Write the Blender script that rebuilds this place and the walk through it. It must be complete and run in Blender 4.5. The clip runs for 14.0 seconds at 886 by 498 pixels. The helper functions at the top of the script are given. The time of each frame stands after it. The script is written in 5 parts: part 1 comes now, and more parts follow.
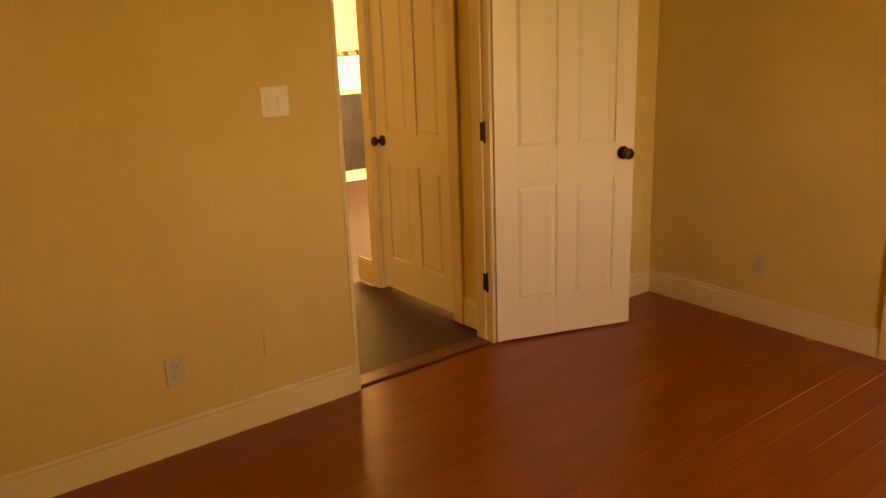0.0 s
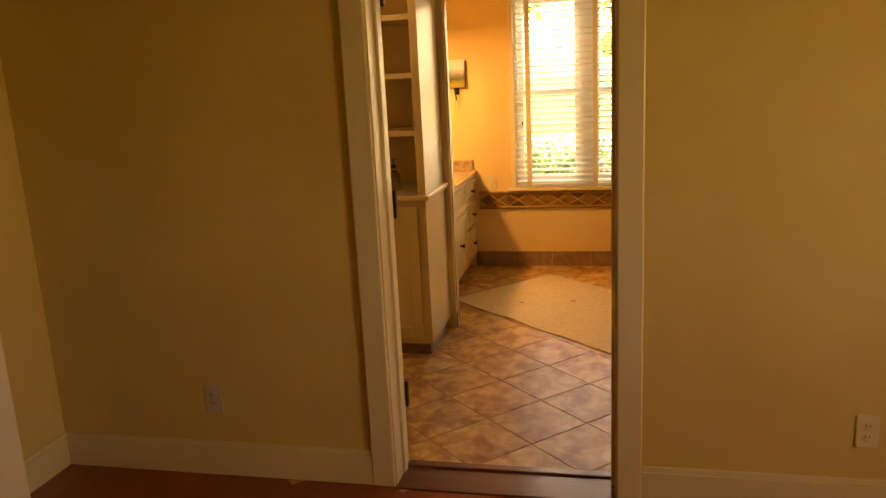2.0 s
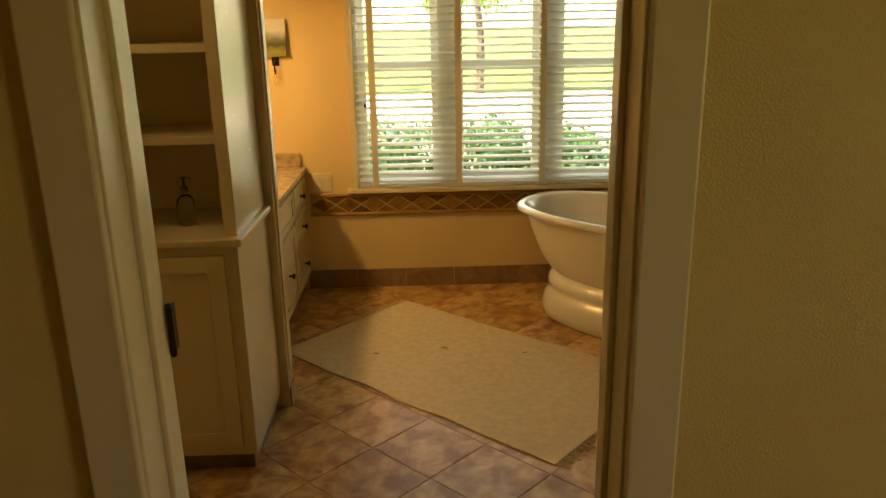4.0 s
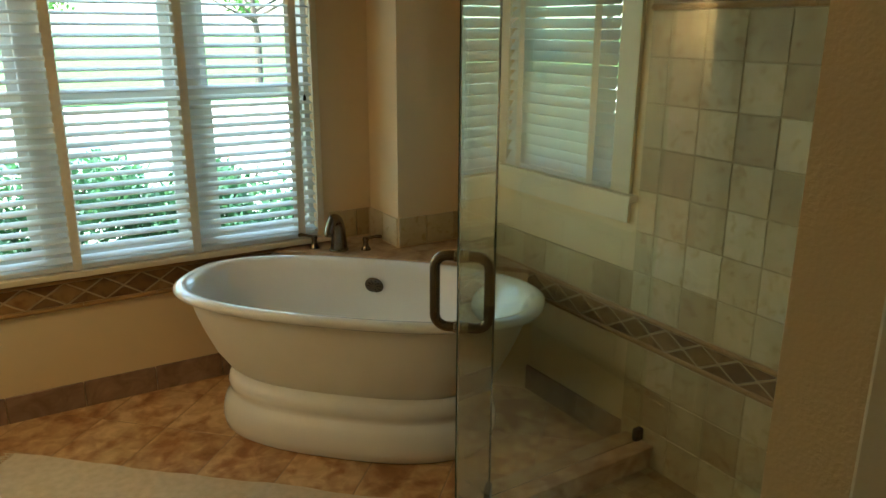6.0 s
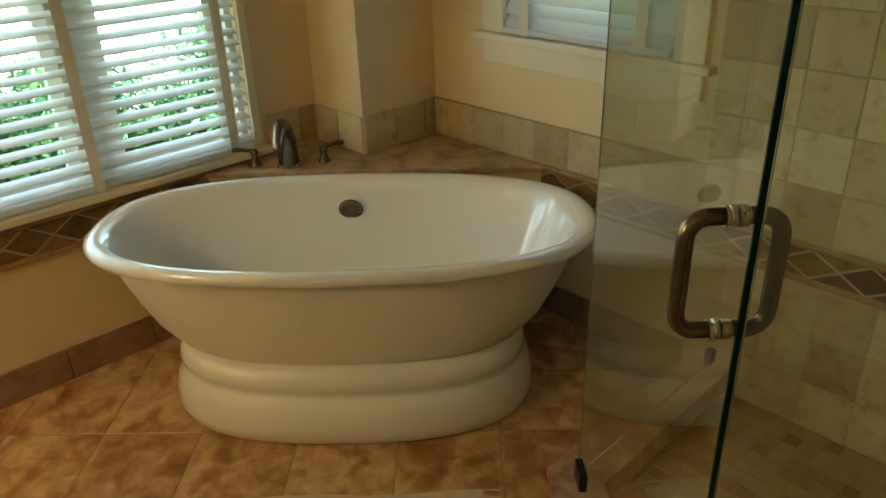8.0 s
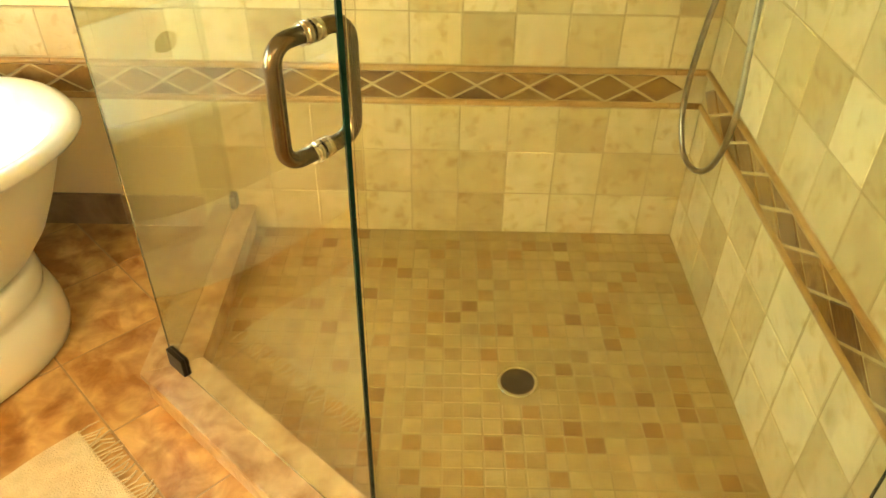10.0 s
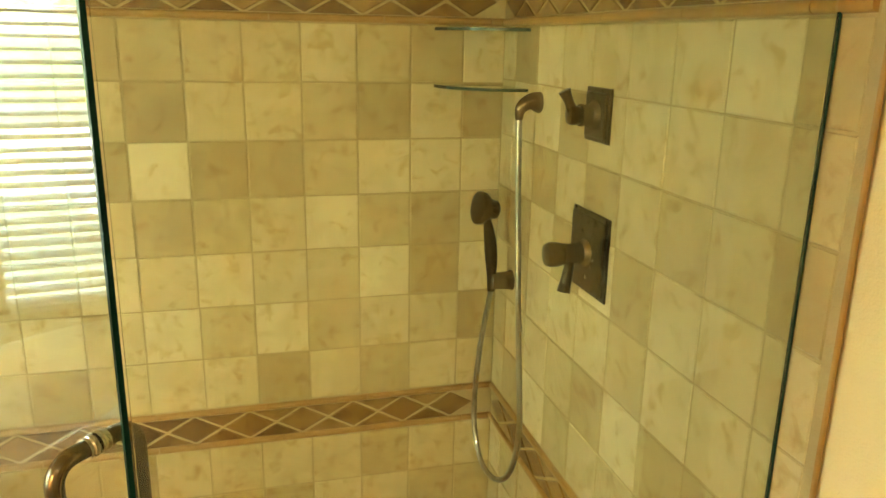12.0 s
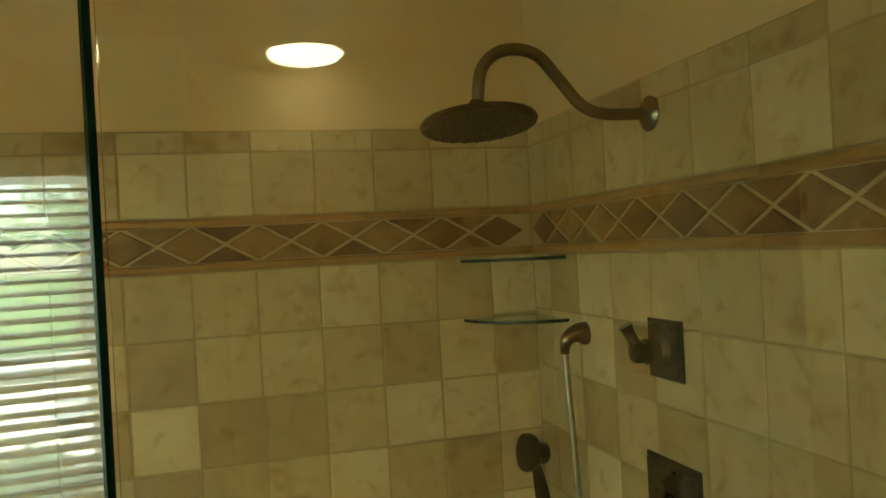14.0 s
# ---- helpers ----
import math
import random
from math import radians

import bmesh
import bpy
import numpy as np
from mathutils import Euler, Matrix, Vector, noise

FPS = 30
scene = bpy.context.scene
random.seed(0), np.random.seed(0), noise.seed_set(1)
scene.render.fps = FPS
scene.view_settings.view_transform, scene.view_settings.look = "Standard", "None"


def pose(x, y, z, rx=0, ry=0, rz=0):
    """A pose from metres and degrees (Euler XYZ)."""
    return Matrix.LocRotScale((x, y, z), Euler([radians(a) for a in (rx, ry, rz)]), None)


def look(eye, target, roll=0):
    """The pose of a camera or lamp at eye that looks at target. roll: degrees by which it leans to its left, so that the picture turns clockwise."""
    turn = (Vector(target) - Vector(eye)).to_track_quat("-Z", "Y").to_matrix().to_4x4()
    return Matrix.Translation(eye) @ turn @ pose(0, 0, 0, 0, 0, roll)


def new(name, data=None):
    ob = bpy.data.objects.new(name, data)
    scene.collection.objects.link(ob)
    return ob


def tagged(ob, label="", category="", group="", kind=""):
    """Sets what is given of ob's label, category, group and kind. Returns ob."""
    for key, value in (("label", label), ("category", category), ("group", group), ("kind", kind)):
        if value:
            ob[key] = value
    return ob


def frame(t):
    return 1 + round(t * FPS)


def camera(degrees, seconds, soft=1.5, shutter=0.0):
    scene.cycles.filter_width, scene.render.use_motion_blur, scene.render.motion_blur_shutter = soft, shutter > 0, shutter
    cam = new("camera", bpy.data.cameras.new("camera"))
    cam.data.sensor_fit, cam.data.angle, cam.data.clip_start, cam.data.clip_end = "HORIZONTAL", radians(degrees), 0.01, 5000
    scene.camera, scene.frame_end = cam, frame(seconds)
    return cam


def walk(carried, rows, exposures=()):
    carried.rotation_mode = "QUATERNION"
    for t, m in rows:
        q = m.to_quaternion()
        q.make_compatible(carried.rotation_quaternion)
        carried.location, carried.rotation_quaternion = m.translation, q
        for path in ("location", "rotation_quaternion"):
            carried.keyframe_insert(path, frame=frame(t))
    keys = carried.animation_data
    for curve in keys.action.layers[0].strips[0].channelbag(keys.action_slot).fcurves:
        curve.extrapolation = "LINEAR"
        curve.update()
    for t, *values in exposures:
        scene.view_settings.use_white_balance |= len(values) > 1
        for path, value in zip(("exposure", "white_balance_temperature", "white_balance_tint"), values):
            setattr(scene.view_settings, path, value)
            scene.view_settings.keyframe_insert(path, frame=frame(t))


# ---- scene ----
cam = camera(60.8, 14.0)
PATH = [
    (0, (0.417, -0.801, 1.531), (-1.131, 0.344, 0.99), -2.1),
    (0.5, (0.216, -0.626, 1.532), (-0.947, 0.913, 1.004), -1.6),
    (1, (0.079, -0.336, 1.506), (-0.83, 1.381, 1.029), -1.3),
    (1.5, (-0.025, -0.036, 1.515), (-0.75, 1.776, 1.076), -2.0),
    (2.5, (-0.219, 0.667, 1.461), (-0.434, 2.603, 1.008), -2.3),
    (2.7, (-0.232, 0.828, 1.458), (-0.433, 2.765, 1.001), -1.8),
    (4.8, (-0.517, 2.154, 1.627), (-0.202, 4.031, 1.013), -1.6),
    (5, (-0.5, 2.293, 1.615), (-0.092, 4.155, 1.008), -1.8),
    (5.5, (-0.568, 2.521, 1.648), (0.26, 4.238, 1.042), -1.3),
    (6, (-0.518, 2.755, 1.631), (0.493, 4.387, 1.069), 0.3),
    (6.5, (-0.448, 3.015, 1.632), (0.565, 4.611, 0.979), -0.8),
    (7, (-0.474, 3.28, 1.61), (0.568, 4.831, 0.897), 0.6),
    (7.2, (-0.503, 3.398, 1.598), (0.547, 4.927, 0.85), 0.1),
    (9.3, (-0.513, 3.878, 1.499), (1.058, 4.36, 0.359), -0.8),
    (9.5, (-0.521, 3.908, 1.51), (1.069, 4.225, 0.338), -0.1),
    (10, (-0.553, 3.887, 1.511), (1.035, 3.89, 0.296), 1.0),
    (10.5, (-0.587, 3.876, 1.498), (0.956, 3.63, 0.25), 2.6),
    (11, (-0.599, 3.869, 1.535), (1.028, 3.481, 0.439), 3.3),
    (11.5, (-0.585, 3.848, 1.6), (1.197, 3.401, 0.81), 2.4),
    (12, (-0.584, 3.862, 1.652), (1.277, 3.358, 1.119), 1.1),
    (12.5, (-0.578, 3.892, 1.685), (1.309, 3.322, 1.349), -0.3),
    (13, (-0.547, 3.927, 1.687), (1.341, 3.324, 1.417), 0.7),
    (13.5, (-0.455, 3.921, 1.713), (1.451, 3.32, 1.633), -1.4),
    (14, (-0.365, 3.912, 1.72), (1.559, 3.363, 1.717), -3.1),
]
# exposure and white balance along the walk: seconds, stops, kelvin, tint
EXPO = [
    (0.0, 4.4, 26000, 36), (0.5, 4.45, 26000, 36), (1.0, 4.15, 26000, 36), (1.5, 3.85, 26000, 37), (2.0, 3.45, 26000, 37), (2.7, 3.2, 26000, 36),
    (4.8, 2.6, 6000, -5), (7.2, 2.85, 6000, -5),
    (9.3, 4.05, 9000, -2), (9.6, 4.9, 9200, -5), (10.2, 5.35, 9200, -8), (11.0, 5.6, 9200, -9), (12.0, 4.8, 8600, -10),
    (12.5, 4.2, 7900, -10), (13.2, 3.85, 7700, -10), (14.0, 3.4, 7700, -10)]
walk(cam, [(t, look(e, g, r)) for t, e, g, r in PATH], EXPO)

# ---- plan, in metres ----
XW, YD, YDB = -2.345, 2.785, 2.95          # bedroom left wall, bathroom door wall and its far side
XB, YN, YW = 1.54, 3.12, 6.185             # bathroom right wall, shower valve wall, window wall
XL = -1.78                                 # bathroom left wall
X2, Y0 = 2.25, -4.0                        # bedroom right and back walls
DX0, DX1 = -0.917, -0.115                  # bathroom doorway
HY0, HY1 = 0.747, 1.54                     # hall doorway
DOORH, BCEIL, SCEIL, TTOPZ = 2.04, 2.5, 2.40, 2.03
P0, P1, P2, P3 = (0.25, YN), (0.3015, 4.013), (0.795, 4.57), (XB, 4.58)   # shower glass line

# ---- light ----
world = bpy.data.worlds.new("world")
scene.world = world
world.use_nodes = True
wn = world.node_tree.nodes
sky = wn.new("ShaderNodeTexSky")
sky.sky_type, sky.sun_disc = "NISHITA", False
sky.sun_elevation, sky.sun_rotation = radians(55), radians(266)
wn["Background"].inputs["Strength"].default_value = 0.15
world.node_tree.links.new(sky.outputs["Color"], wn["Background"].inputs["Color"])

SUN_FROM = Vector((math.sin(radians(266)) * math.cos(radians(55)), math.cos(radians(266)) * math.cos(radians(55)), math.sin(radians(55))))


def lamp(name, kind, m, power, color, **kw):
    d = bpy.data.lights.new(name, kind)
    d.energy, d.color = power, color
    for k, v in kw.items():
        if k == "size":
            d.shape, d.size, d.size_y = "RECTANGLE", v[0], v[1]
        elif k == "angle":
            d.angle = v
    ob = new(name, d)
    ob.matrix_world = m
    return ob


lamp("sun", "SUN", look(SUN_FROM * 20, (0, 0, 0)), 5.0, (1, 0.95, 0.87), angle=radians(0.5))
# stands in for daylight from an unseen bedroom window; place and size tuned
lamp("bedroom_unseen_window_light", "AREA", look((X2 + 0.06, 1.0, 1.42), (0, 0.85, 1.25)), 1.5, (1.0, 0.89, 0.60), size=(0.78, 1.03))
lamp("vanity_light", "AREA", look((XL + 0.10, 5.4, 1.80), (-1.33, 5.32, 0.0)), 2.2, (1.0, 0.74, 0.46), size=(0.6, 0.10))
lamp("bath_window_light", "AREA", look((0.0125, YW + 0.044, 1.36), (0.0125, 5.0, 1.36)), 1.3, (0.86, 1.0, 1.0), size=(1.6, 1.36))
# added fill to brighten the far room; no fitting or window stands here
lamp("far_room_fill", "AREA", look((-5.6, 4.3, 1.6), (-5.8, 0, 1.2)), 13, (1.0, 0.9, 0.7), size=(1.5, 1.3))

# ---- materials ----


def mat(name, a, b=None, rough=0.5, metal=0.0, scale=8.0, detail=6.0, bump=0.0, bscale=None, stretch=(1, 1, 1), random_amt=0.0,
        ramp=None, coat=0.0, spec=0.5, island=False, distort=0.0, coords="Object", spots=None):
    """Two-scale noise between colours a and b, fine relief, and a shift from piece to piece."""
    m = bpy.data.materials.new(name)
    m.use_nodes = True
    nt = m.node_tree
    p = nt.nodes["Principled BSDF"]
    ln = nt.links.new
    tc = nt.nodes.new("ShaderNodeTexCoord")
    mp = nt.nodes.new("ShaderNodeMapping")
    mp.inputs["Scale"].default_value = stretch
    ln(tc.outputs[coords], mp.inputs["Vector"])
    vec = mp.outputs["Vector"]
    rnd = None
    if random_amt or ramp:
        if island:
            g = nt.nodes.new("ShaderNodeNewGeometry")
            rnd = g.outputs["Random Per Island"]
        else:
            g = nt.nodes.new("ShaderNodeObjectInfo")
            rnd = g.outputs["Random"]
        sh = nt.nodes.new("ShaderNodeVectorMath")
        sh.operation = "MULTIPLY_ADD"
        sh.inputs[1].default_value = (1, 1, 1)
        cmb = nt.nodes.new("ShaderNodeCombineXYZ")
        mul = nt.nodes.new("ShaderNodeMath")
        mul.operation = "MULTIPLY"
        mul.inputs[1].default_value = 37.0
        ln(rnd, mul.inputs[0])
        for k in range(3):
            ln(mul.outputs[0], cmb.inputs[k])
        ln(vec, sh.inputs[0])
        ln(cmb.outputs[0], sh.inputs[2])
        vec = sh.outputs[0]
    n1 = nt.nodes.new("ShaderNodeTexNoise")
    n1.inputs["Scale"].default_value, n1.inputs["Detail"].default_value = scale, detail
    n1.inputs["Distortion"].default_value = distort
    n2 = nt.nodes.new("ShaderNodeTexNoise")
    n2.inputs["Scale"].default_value, n2.inputs["Detail"].default_value = (bscale or scale * 7), 4
    ln(vec, n1.inputs["Vector"])
    ln(vec, n2.inputs["Vector"])
    cr = nt.nodes.new("ShaderNodeValToRGB")
    cr.color_ramp.elements[0].position, cr.color_ramp.elements[1].position = 0.32, 0.68
    b = b or a
    cr.color_ramp.elements[0].color, cr.color_ramp.elements[1].color = (*a, 1), (*b, 1)
    ln(n1.outputs["Fac"], cr.inputs["Fac"])
    col = cr.outputs["Color"]
    if ramp:
        r2 = nt.nodes.new("ShaderNodeValToRGB")
        el = r2.color_ramp.elements
        while len(el) < len(ramp):
            el.new(0.5)
        for k, c in enumerate(ramp):
            el[k].position, el[k].color = k / (len(ramp) - 1), (*c, 1)
        ln(rnd, r2.inputs["Fac"])
        mx = nt.nodes.new("ShaderNodeMix")
        mx.data_type, mx.blend_type = "RGBA", "MULTIPLY"
        mx.inputs["Factor"].default_value = 1.0
        ln(col, mx.inputs["A"])
        ln(r2.outputs["Color"], mx.inputs["B"])
        col = mx.outputs["Result"]
    elif random_amt:
        hv = nt.nodes.new("ShaderNodeHueSaturation")
        mr = nt.nodes.new("ShaderNodeMapRange")
        mr.inputs["To Min"].default_value, mr.inputs["To Max"].default_value = 1 - random_amt, 1 + random_amt
        ln(rnd, mr.inputs["Value"])
        ln(mr.outputs["Result"], hv.inputs["Value"])
        ln(col, hv.inputs["Color"])
        col = hv.outputs["Color"]
    if spots:
        tint, sscale, lo, hi = spots
        n3 = nt.nodes.new("ShaderNodeTexNoise")
        n3.inputs["Scale"].default_value, n3.inputs["Detail"].default_value, n3.inputs["Distortion"].default_value = sscale, 12, 0.5
        ln(vec, n3.inputs["Vector"])
        sr = nt.nodes.new("ShaderNodeMapRange")
        sr.inputs["From Min"].default_value, sr.inputs["From Max"].default_value = lo, hi
        ln(n3.outputs["Fac"], sr.inputs["Value"])
        ms = nt.nodes.new("ShaderNodeMix")
        ms.data_type, ms.blend_type = "RGBA", "MULTIPLY"
        ms.inputs["B"].default_value = (*tint, 1)
        ln(sr.outputs["Result"], ms.inputs["Factor"])
        ln(col, ms.inputs["A"])
        col = ms.outputs["Result"]
    ln(col, p.inputs["Base Color"])
    rr = nt.nodes.new("ShaderNodeMapRange")
    rr.inputs["To Min"].default_value, rr.inputs["To Max"].default_value = max(0.02, rough * 0.85), min(1, rough * 1.2)
    ln(n2.outputs["Fac"], rr.inputs["Value"])
    ln(rr.outputs["Result"], p.inputs["Roughness"])
    p.inputs["Metallic"].default_value = metal
    p.inputs["Coat Weight"].default_value = coat
    p.inputs["Specular IOR Level"].default_value = spec
    if coat:
        p.inputs["Coat Roughness"].default_value = 0.08
    if bump:
        bp = nt.nodes.new("ShaderNodeBump")
        bp.inputs["Strength"].default_value, bp.inputs["Distance"].default_value = 1.0, bump
        ln(n2.outputs["Fac"], bp.inputs["Height"])
        ln(bp.outputs["Normal"], p.inputs["Normal"])
    return m


def glow(name, color, strength):
    m = bpy.data.materials.new(name)
    m.use_nodes = True
    p = m.node_tree.nodes["Principled BSDF"]
    p.inputs["Base Color"].default_value = (*color, 1)
    p.inputs["Emission Color"].default_value = (*color, 1)
    p.inputs["Emission Strength"].default_value = strength
    return m


def glass_mat(name, color, rough=0.0, ior=1.5):
    m = bpy.data.materials.new(name)
    m.use_nodes = True
    p = m.node_tree.nodes["Principled BSDF"]
    p.inputs["Base Color"].default_value = (*color, 1)
    p.inputs["Transmission Weight"].default_value = 1.0
    p.inputs["Roughness"].default_value = rough
    p.inputs["IOR"].default_value = ior
    return m


M = {
    "wall": mat("wall_paint", (0.65, 0.485, 0.205), (0.69, 0.525, 0.235), 0.55, scale=2.5, bump=0.0012, bscale=240),
    "bath_wall": mat("bath_paint", (0.71, 0.53, 0.285), (0.745, 0.565, 0.315), 0.5, scale=2.5, bump=0.001, bscale=220),
    "ceiling": mat("ceiling_paint", (0.72, 0.62, 0.40), (0.76, 0.66, 0.44), 0.45, scale=3, bump=0.0015, bscale=150),
    "trim": mat("trim_paint", (0.70, 0.60, 0.40), (0.74, 0.64, 0.44), 0.35, scale=5, bump=0.0004, bscale=90),
    "door": mat("door_paint", (0.78, 0.72, 0.59), (0.82, 0.76, 0.64), 0.3, scale=4, bump=0.0005, bscale=60, stretch=(1, 1, 0.15)),
    "cabinet": mat("cabinet_paint", (0.70, 0.56, 0.34), (0.74, 0.605, 0.385), 0.25, scale=4, bump=0.0003, bscale=50),
    "wood": mat("cherry_floorboard", (0.22, 0.035, 0.007), (0.285, 0.054, 0.011), 0.3, scale=5, detail=6, bump=0.00015, bscale=20,
                stretch=(5, 0.6, 5), random_amt=0.05, coat=0.15),
    "threshold": mat("threshold_wood", (0.09, 0.02, 0.008), (0.14, 0.035, 0.012), 0.3, scale=6, stretch=(0.7, 7, 7), bump=0.0004, coat=0.2),
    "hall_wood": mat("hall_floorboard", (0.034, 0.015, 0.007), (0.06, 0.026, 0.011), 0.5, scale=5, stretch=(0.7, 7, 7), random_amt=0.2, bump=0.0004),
    "bronze": mat("oil_rubbed_bronze", (0.018, 0.013, 0.010), (0.035, 0.024, 0.016), 0.32, metal=0.7, scale=20, bump=0.0003),
    "nickel": mat("aged_nickel", (0.16, 0.122, 0.082), (0.225, 0.177, 0.122), 0.24, metal=1.0, scale=14, bump=0.0002),
    "dark_nickel": mat("dark_aged_bronze", (0.050, 0.035, 0.021), (0.085, 0.061, 0.038), 0.28, metal=1.0, scale=14, bump=0.0002),
    "chrome": mat("polished_nickel", (0.62, 0.56, 0.48), (0.68, 0.62, 0.54), 0.10, metal=1.0, scale=9),
    "enamel": mat("white_enamel", (0.80, 0.76, 0.66), (0.83, 0.79, 0.70), 0.08, scale=3, coat=0.6, bump=0.0004, bscale=9),
    "tub_out": mat("painted_tub_shell", (0.74, 0.68, 0.54), (0.78, 0.72, 0.58), 0.3, scale=5, bump=0.0005, bscale=40),
    "travertine": mat("tumbled_travertine", (0.86, 0.81, 0.72), (1.0, 0.98, 0.93), 0.42, scale=11, detail=12, bump=0.0011, bscale=70, distort=0.6,
                      ramp=((0.41, 0.30, 0.145), (0.50, 0.385, 0.205), (0.53, 0.415, 0.23), (0.57, 0.455, 0.265), (0.60, 0.485, 0.29), (0.70, 0.59, 0.38)),
                      spots=((0.80, 0.71, 0.57), 24, 0.54, 0.70)),
    "mosaic": mat("travertine_mosaic", (0.80, 0.74, 0.60), (1.0, 0.96, 0.88), 0.4, scale=14, detail=8, bump=0.0015, bscale=80,
                  ramp=((0.24, 0.12, 0.036), (0.37, 0.21, 0.065), (0.345, 0.23, 0.095), (0.375, 0.255, 0.11), (0.40, 0.275, 0.12), (0.41, 0.285, 0.125), (0.42, 0.295, 0.13), (0.43, 0.305, 0.14), (0.43, 0.305, 0.14), (0.46, 0.335, 0.165))),
    "mosaic_rest": mat("travertine_mosaic_field", (0.80, 0.74, 0.60), (1.0, 0.96, 0.88), 0.4, scale=14, detail=8, bump=0.0015, bscale=80, island=True,
                       ramp=((0.24, 0.12, 0.036), (0.37, 0.21, 0.065), (0.345, 0.23, 0.095), (0.375, 0.255, 0.11), (0.40, 0.275, 0.12), (0.41, 0.285, 0.125), (0.42, 0.295, 0.13), (0.43, 0.305, 0.14), (0.43, 0.305, 0.14), (0.46, 0.335, 0.165))),
    "floor_tile": mat("honed_floor_tile", (0.62, 0.50, 0.37), (1.0, 0.97, 0.90), 0.38, scale=15, detail=14, bump=0.0008, bscale=30, distort=0.7,
                      ramp=((0.62, 0.40, 0.195), (0.68, 0.45, 0.23), (0.72, 0.49, 0.255)), spots=((0.58, 0.41, 0.26), 9, 0.45, 0.64)),
    "stone_base": mat("brown_stone_base", (0.20, 0.115, 0.065), (0.36, 0.235, 0.15), 0.32, scale=9, detail=10, bump=0.001, bscale=40, random_amt=0.15, distort=1.2),
    "curb": mat("curb_stone", (0.42, 0.265, 0.135), (0.60, 0.42, 0.24), 0.34, scale=16, detail=14, bump=0.001, bscale=45, random_amt=0.08, distort=0.6,
                spots=((0.58, 0.42, 0.28), 11, 0.46, 0.70)),
    "grout": mat("sand_grout", (0.37, 0.275, 0.14), (0.43, 0.325, 0.17), 0.85, scale=20, bump=0.001, bscale=200),
    "grout_dark": mat("floor_grout", (0.34, 0.225, 0.125), (0.40, 0.275, 0.16), 0.85, scale=20, bump=0.001, bscale=200),
    "grout_mosaic": mat("mosaic_grout", (0.32, 0.22, 0.095), (0.38, 0.27, 0.125), 0.85, scale=20, bump=0.001, bscale=200),
    "lattice": mat("border_grout", (0.40, 0.29, 0.15), (0.48, 0.36, 0.20), 0.7, scale=20, bump=0.001, bscale=150),
    "diamond": mat("border_stone", (0.8, 0.7, 0.55), (1.0, 0.95, 0.85), 0.35, scale=18, detail=8, bump=0.001, bscale=90,
                   ramp=((0.13, 0.058, 0.013), (0.22, 0.112, 0.03), (0.25, 0.145, 0.048), (0.33, 0.20, 0.075)), spots=((0.6, 0.45, 0.3), 20, 0.48, 0.68)),
    "pencil": mat("border_moulding", (0.30, 0.155, 0.045), (0.40, 0.225, 0.075), 0.4, scale=12, bump=0.0008, bscale=80),
    "granite": mat("vanity_stone", (0.30, 0.20, 0.11), (0.52, 0.40, 0.25), 0.2, scale=26, detail=10, bump=0.0002),
    "rug": mat("woven_cotton", (0.58, 0.47, 0.31), (0.68, 0.56, 0.39), 0.95, scale=30, bump=0.003, bscale=260),
    "glass": glass_mat("clear_shower_glass", (0.88, 0.96, 0.90)),
    "edge": mat("green_glass_edge", (0.005, 0.026, 0.018), (0.008, 0.04, 0.028), 0.12, scale=5),
    "shelf_glass": glass_mat("shelf_glass", (0.72, 0.90, 0.82)),
    "pane": glass_mat("window_pane", (1, 1, 1), ior=1.05),
    "slat": mat("blind_slat", (0.74, 0.74, 0.70), (0.79, 0.79, 0.75), 0.4, scale=5, bump=0.0002),
    "tape": mat("blind_tape", (0.70, 0.64, 0.50), (0.75, 0.69, 0.55), 0.8, scale=60, bump=0.0005),
    "sash": mat("sash_paint", (0.78, 0.79, 0.77), (0.82, 0.83, 0.81), 0.4, scale=6),
    "plate": mat("switch_plastic", (0.80, 0.78, 0.72), (0.83, 0.81, 0.75), 0.3, scale=8),
    "outlet": mat("grey_plastic", (0.50, 0.48, 0.40), (0.55, 0.53, 0.45), 0.35, scale=8),
    "black": mat("firebox_black", (0.012, 0.011, 0.010), (0.03, 0.027, 0.024), 0.7, scale=8, bump=0.002),
    "far_wall": mat("far_room_paint", (0.72, 0.62, 0.36), (0.76, 0.66, 0.40), 0.6, scale=3, bump=0.001, bscale=200),
    "grass": mat("lawn", (0.05, 0.13, 0.022), (0.11, 0.21, 0.05), 0.9, scale=3, detail=10, bump=0.02, bscale=40),
    "leaf": mat("shrub_leaf", (0.045, 0.12, 0.075), (0.10, 0.22, 0.13), 0.5, scale=2.5, random_amt=0.35, island=True),
    "tree_leaf": mat("tree_leaf", (0.06, 0.15, 0.03), (0.13, 0.25, 0.06), 0.5, scale=1.5, random_amt=0.35, island=True),
    "bark": mat("bark", (0.07, 0.055, 0.045), (0.15, 0.12, 0.10), 0.9, scale=6, stretch=(4, 4, 0.7), bump=0.02, bscale=12),
    "drive": mat("pale_concrete", (0.50, 0.49, 0.46), (0.60, 0.59, 0.56), 0.9, scale=1.2, bump=0.003, bscale=30),
    "hose": mat("metal_hose", (0.30, 0.27, 0.22), (0.42, 0.38, 0.32), 0.3, metal=1.0, scale=30),
    "lens": glow("lamp_lens", (1.0, 0.88, 0.68), 2.2),
    "bottle": glass_mat("bottle_glass", (0.85, 0.9, 0.82), 0.05),
    "frame_wood": mat("frame_edge", (0.10, 0.07, 0.04), (0.15, 0.10, 0.06), 0.5, scale=10),
}


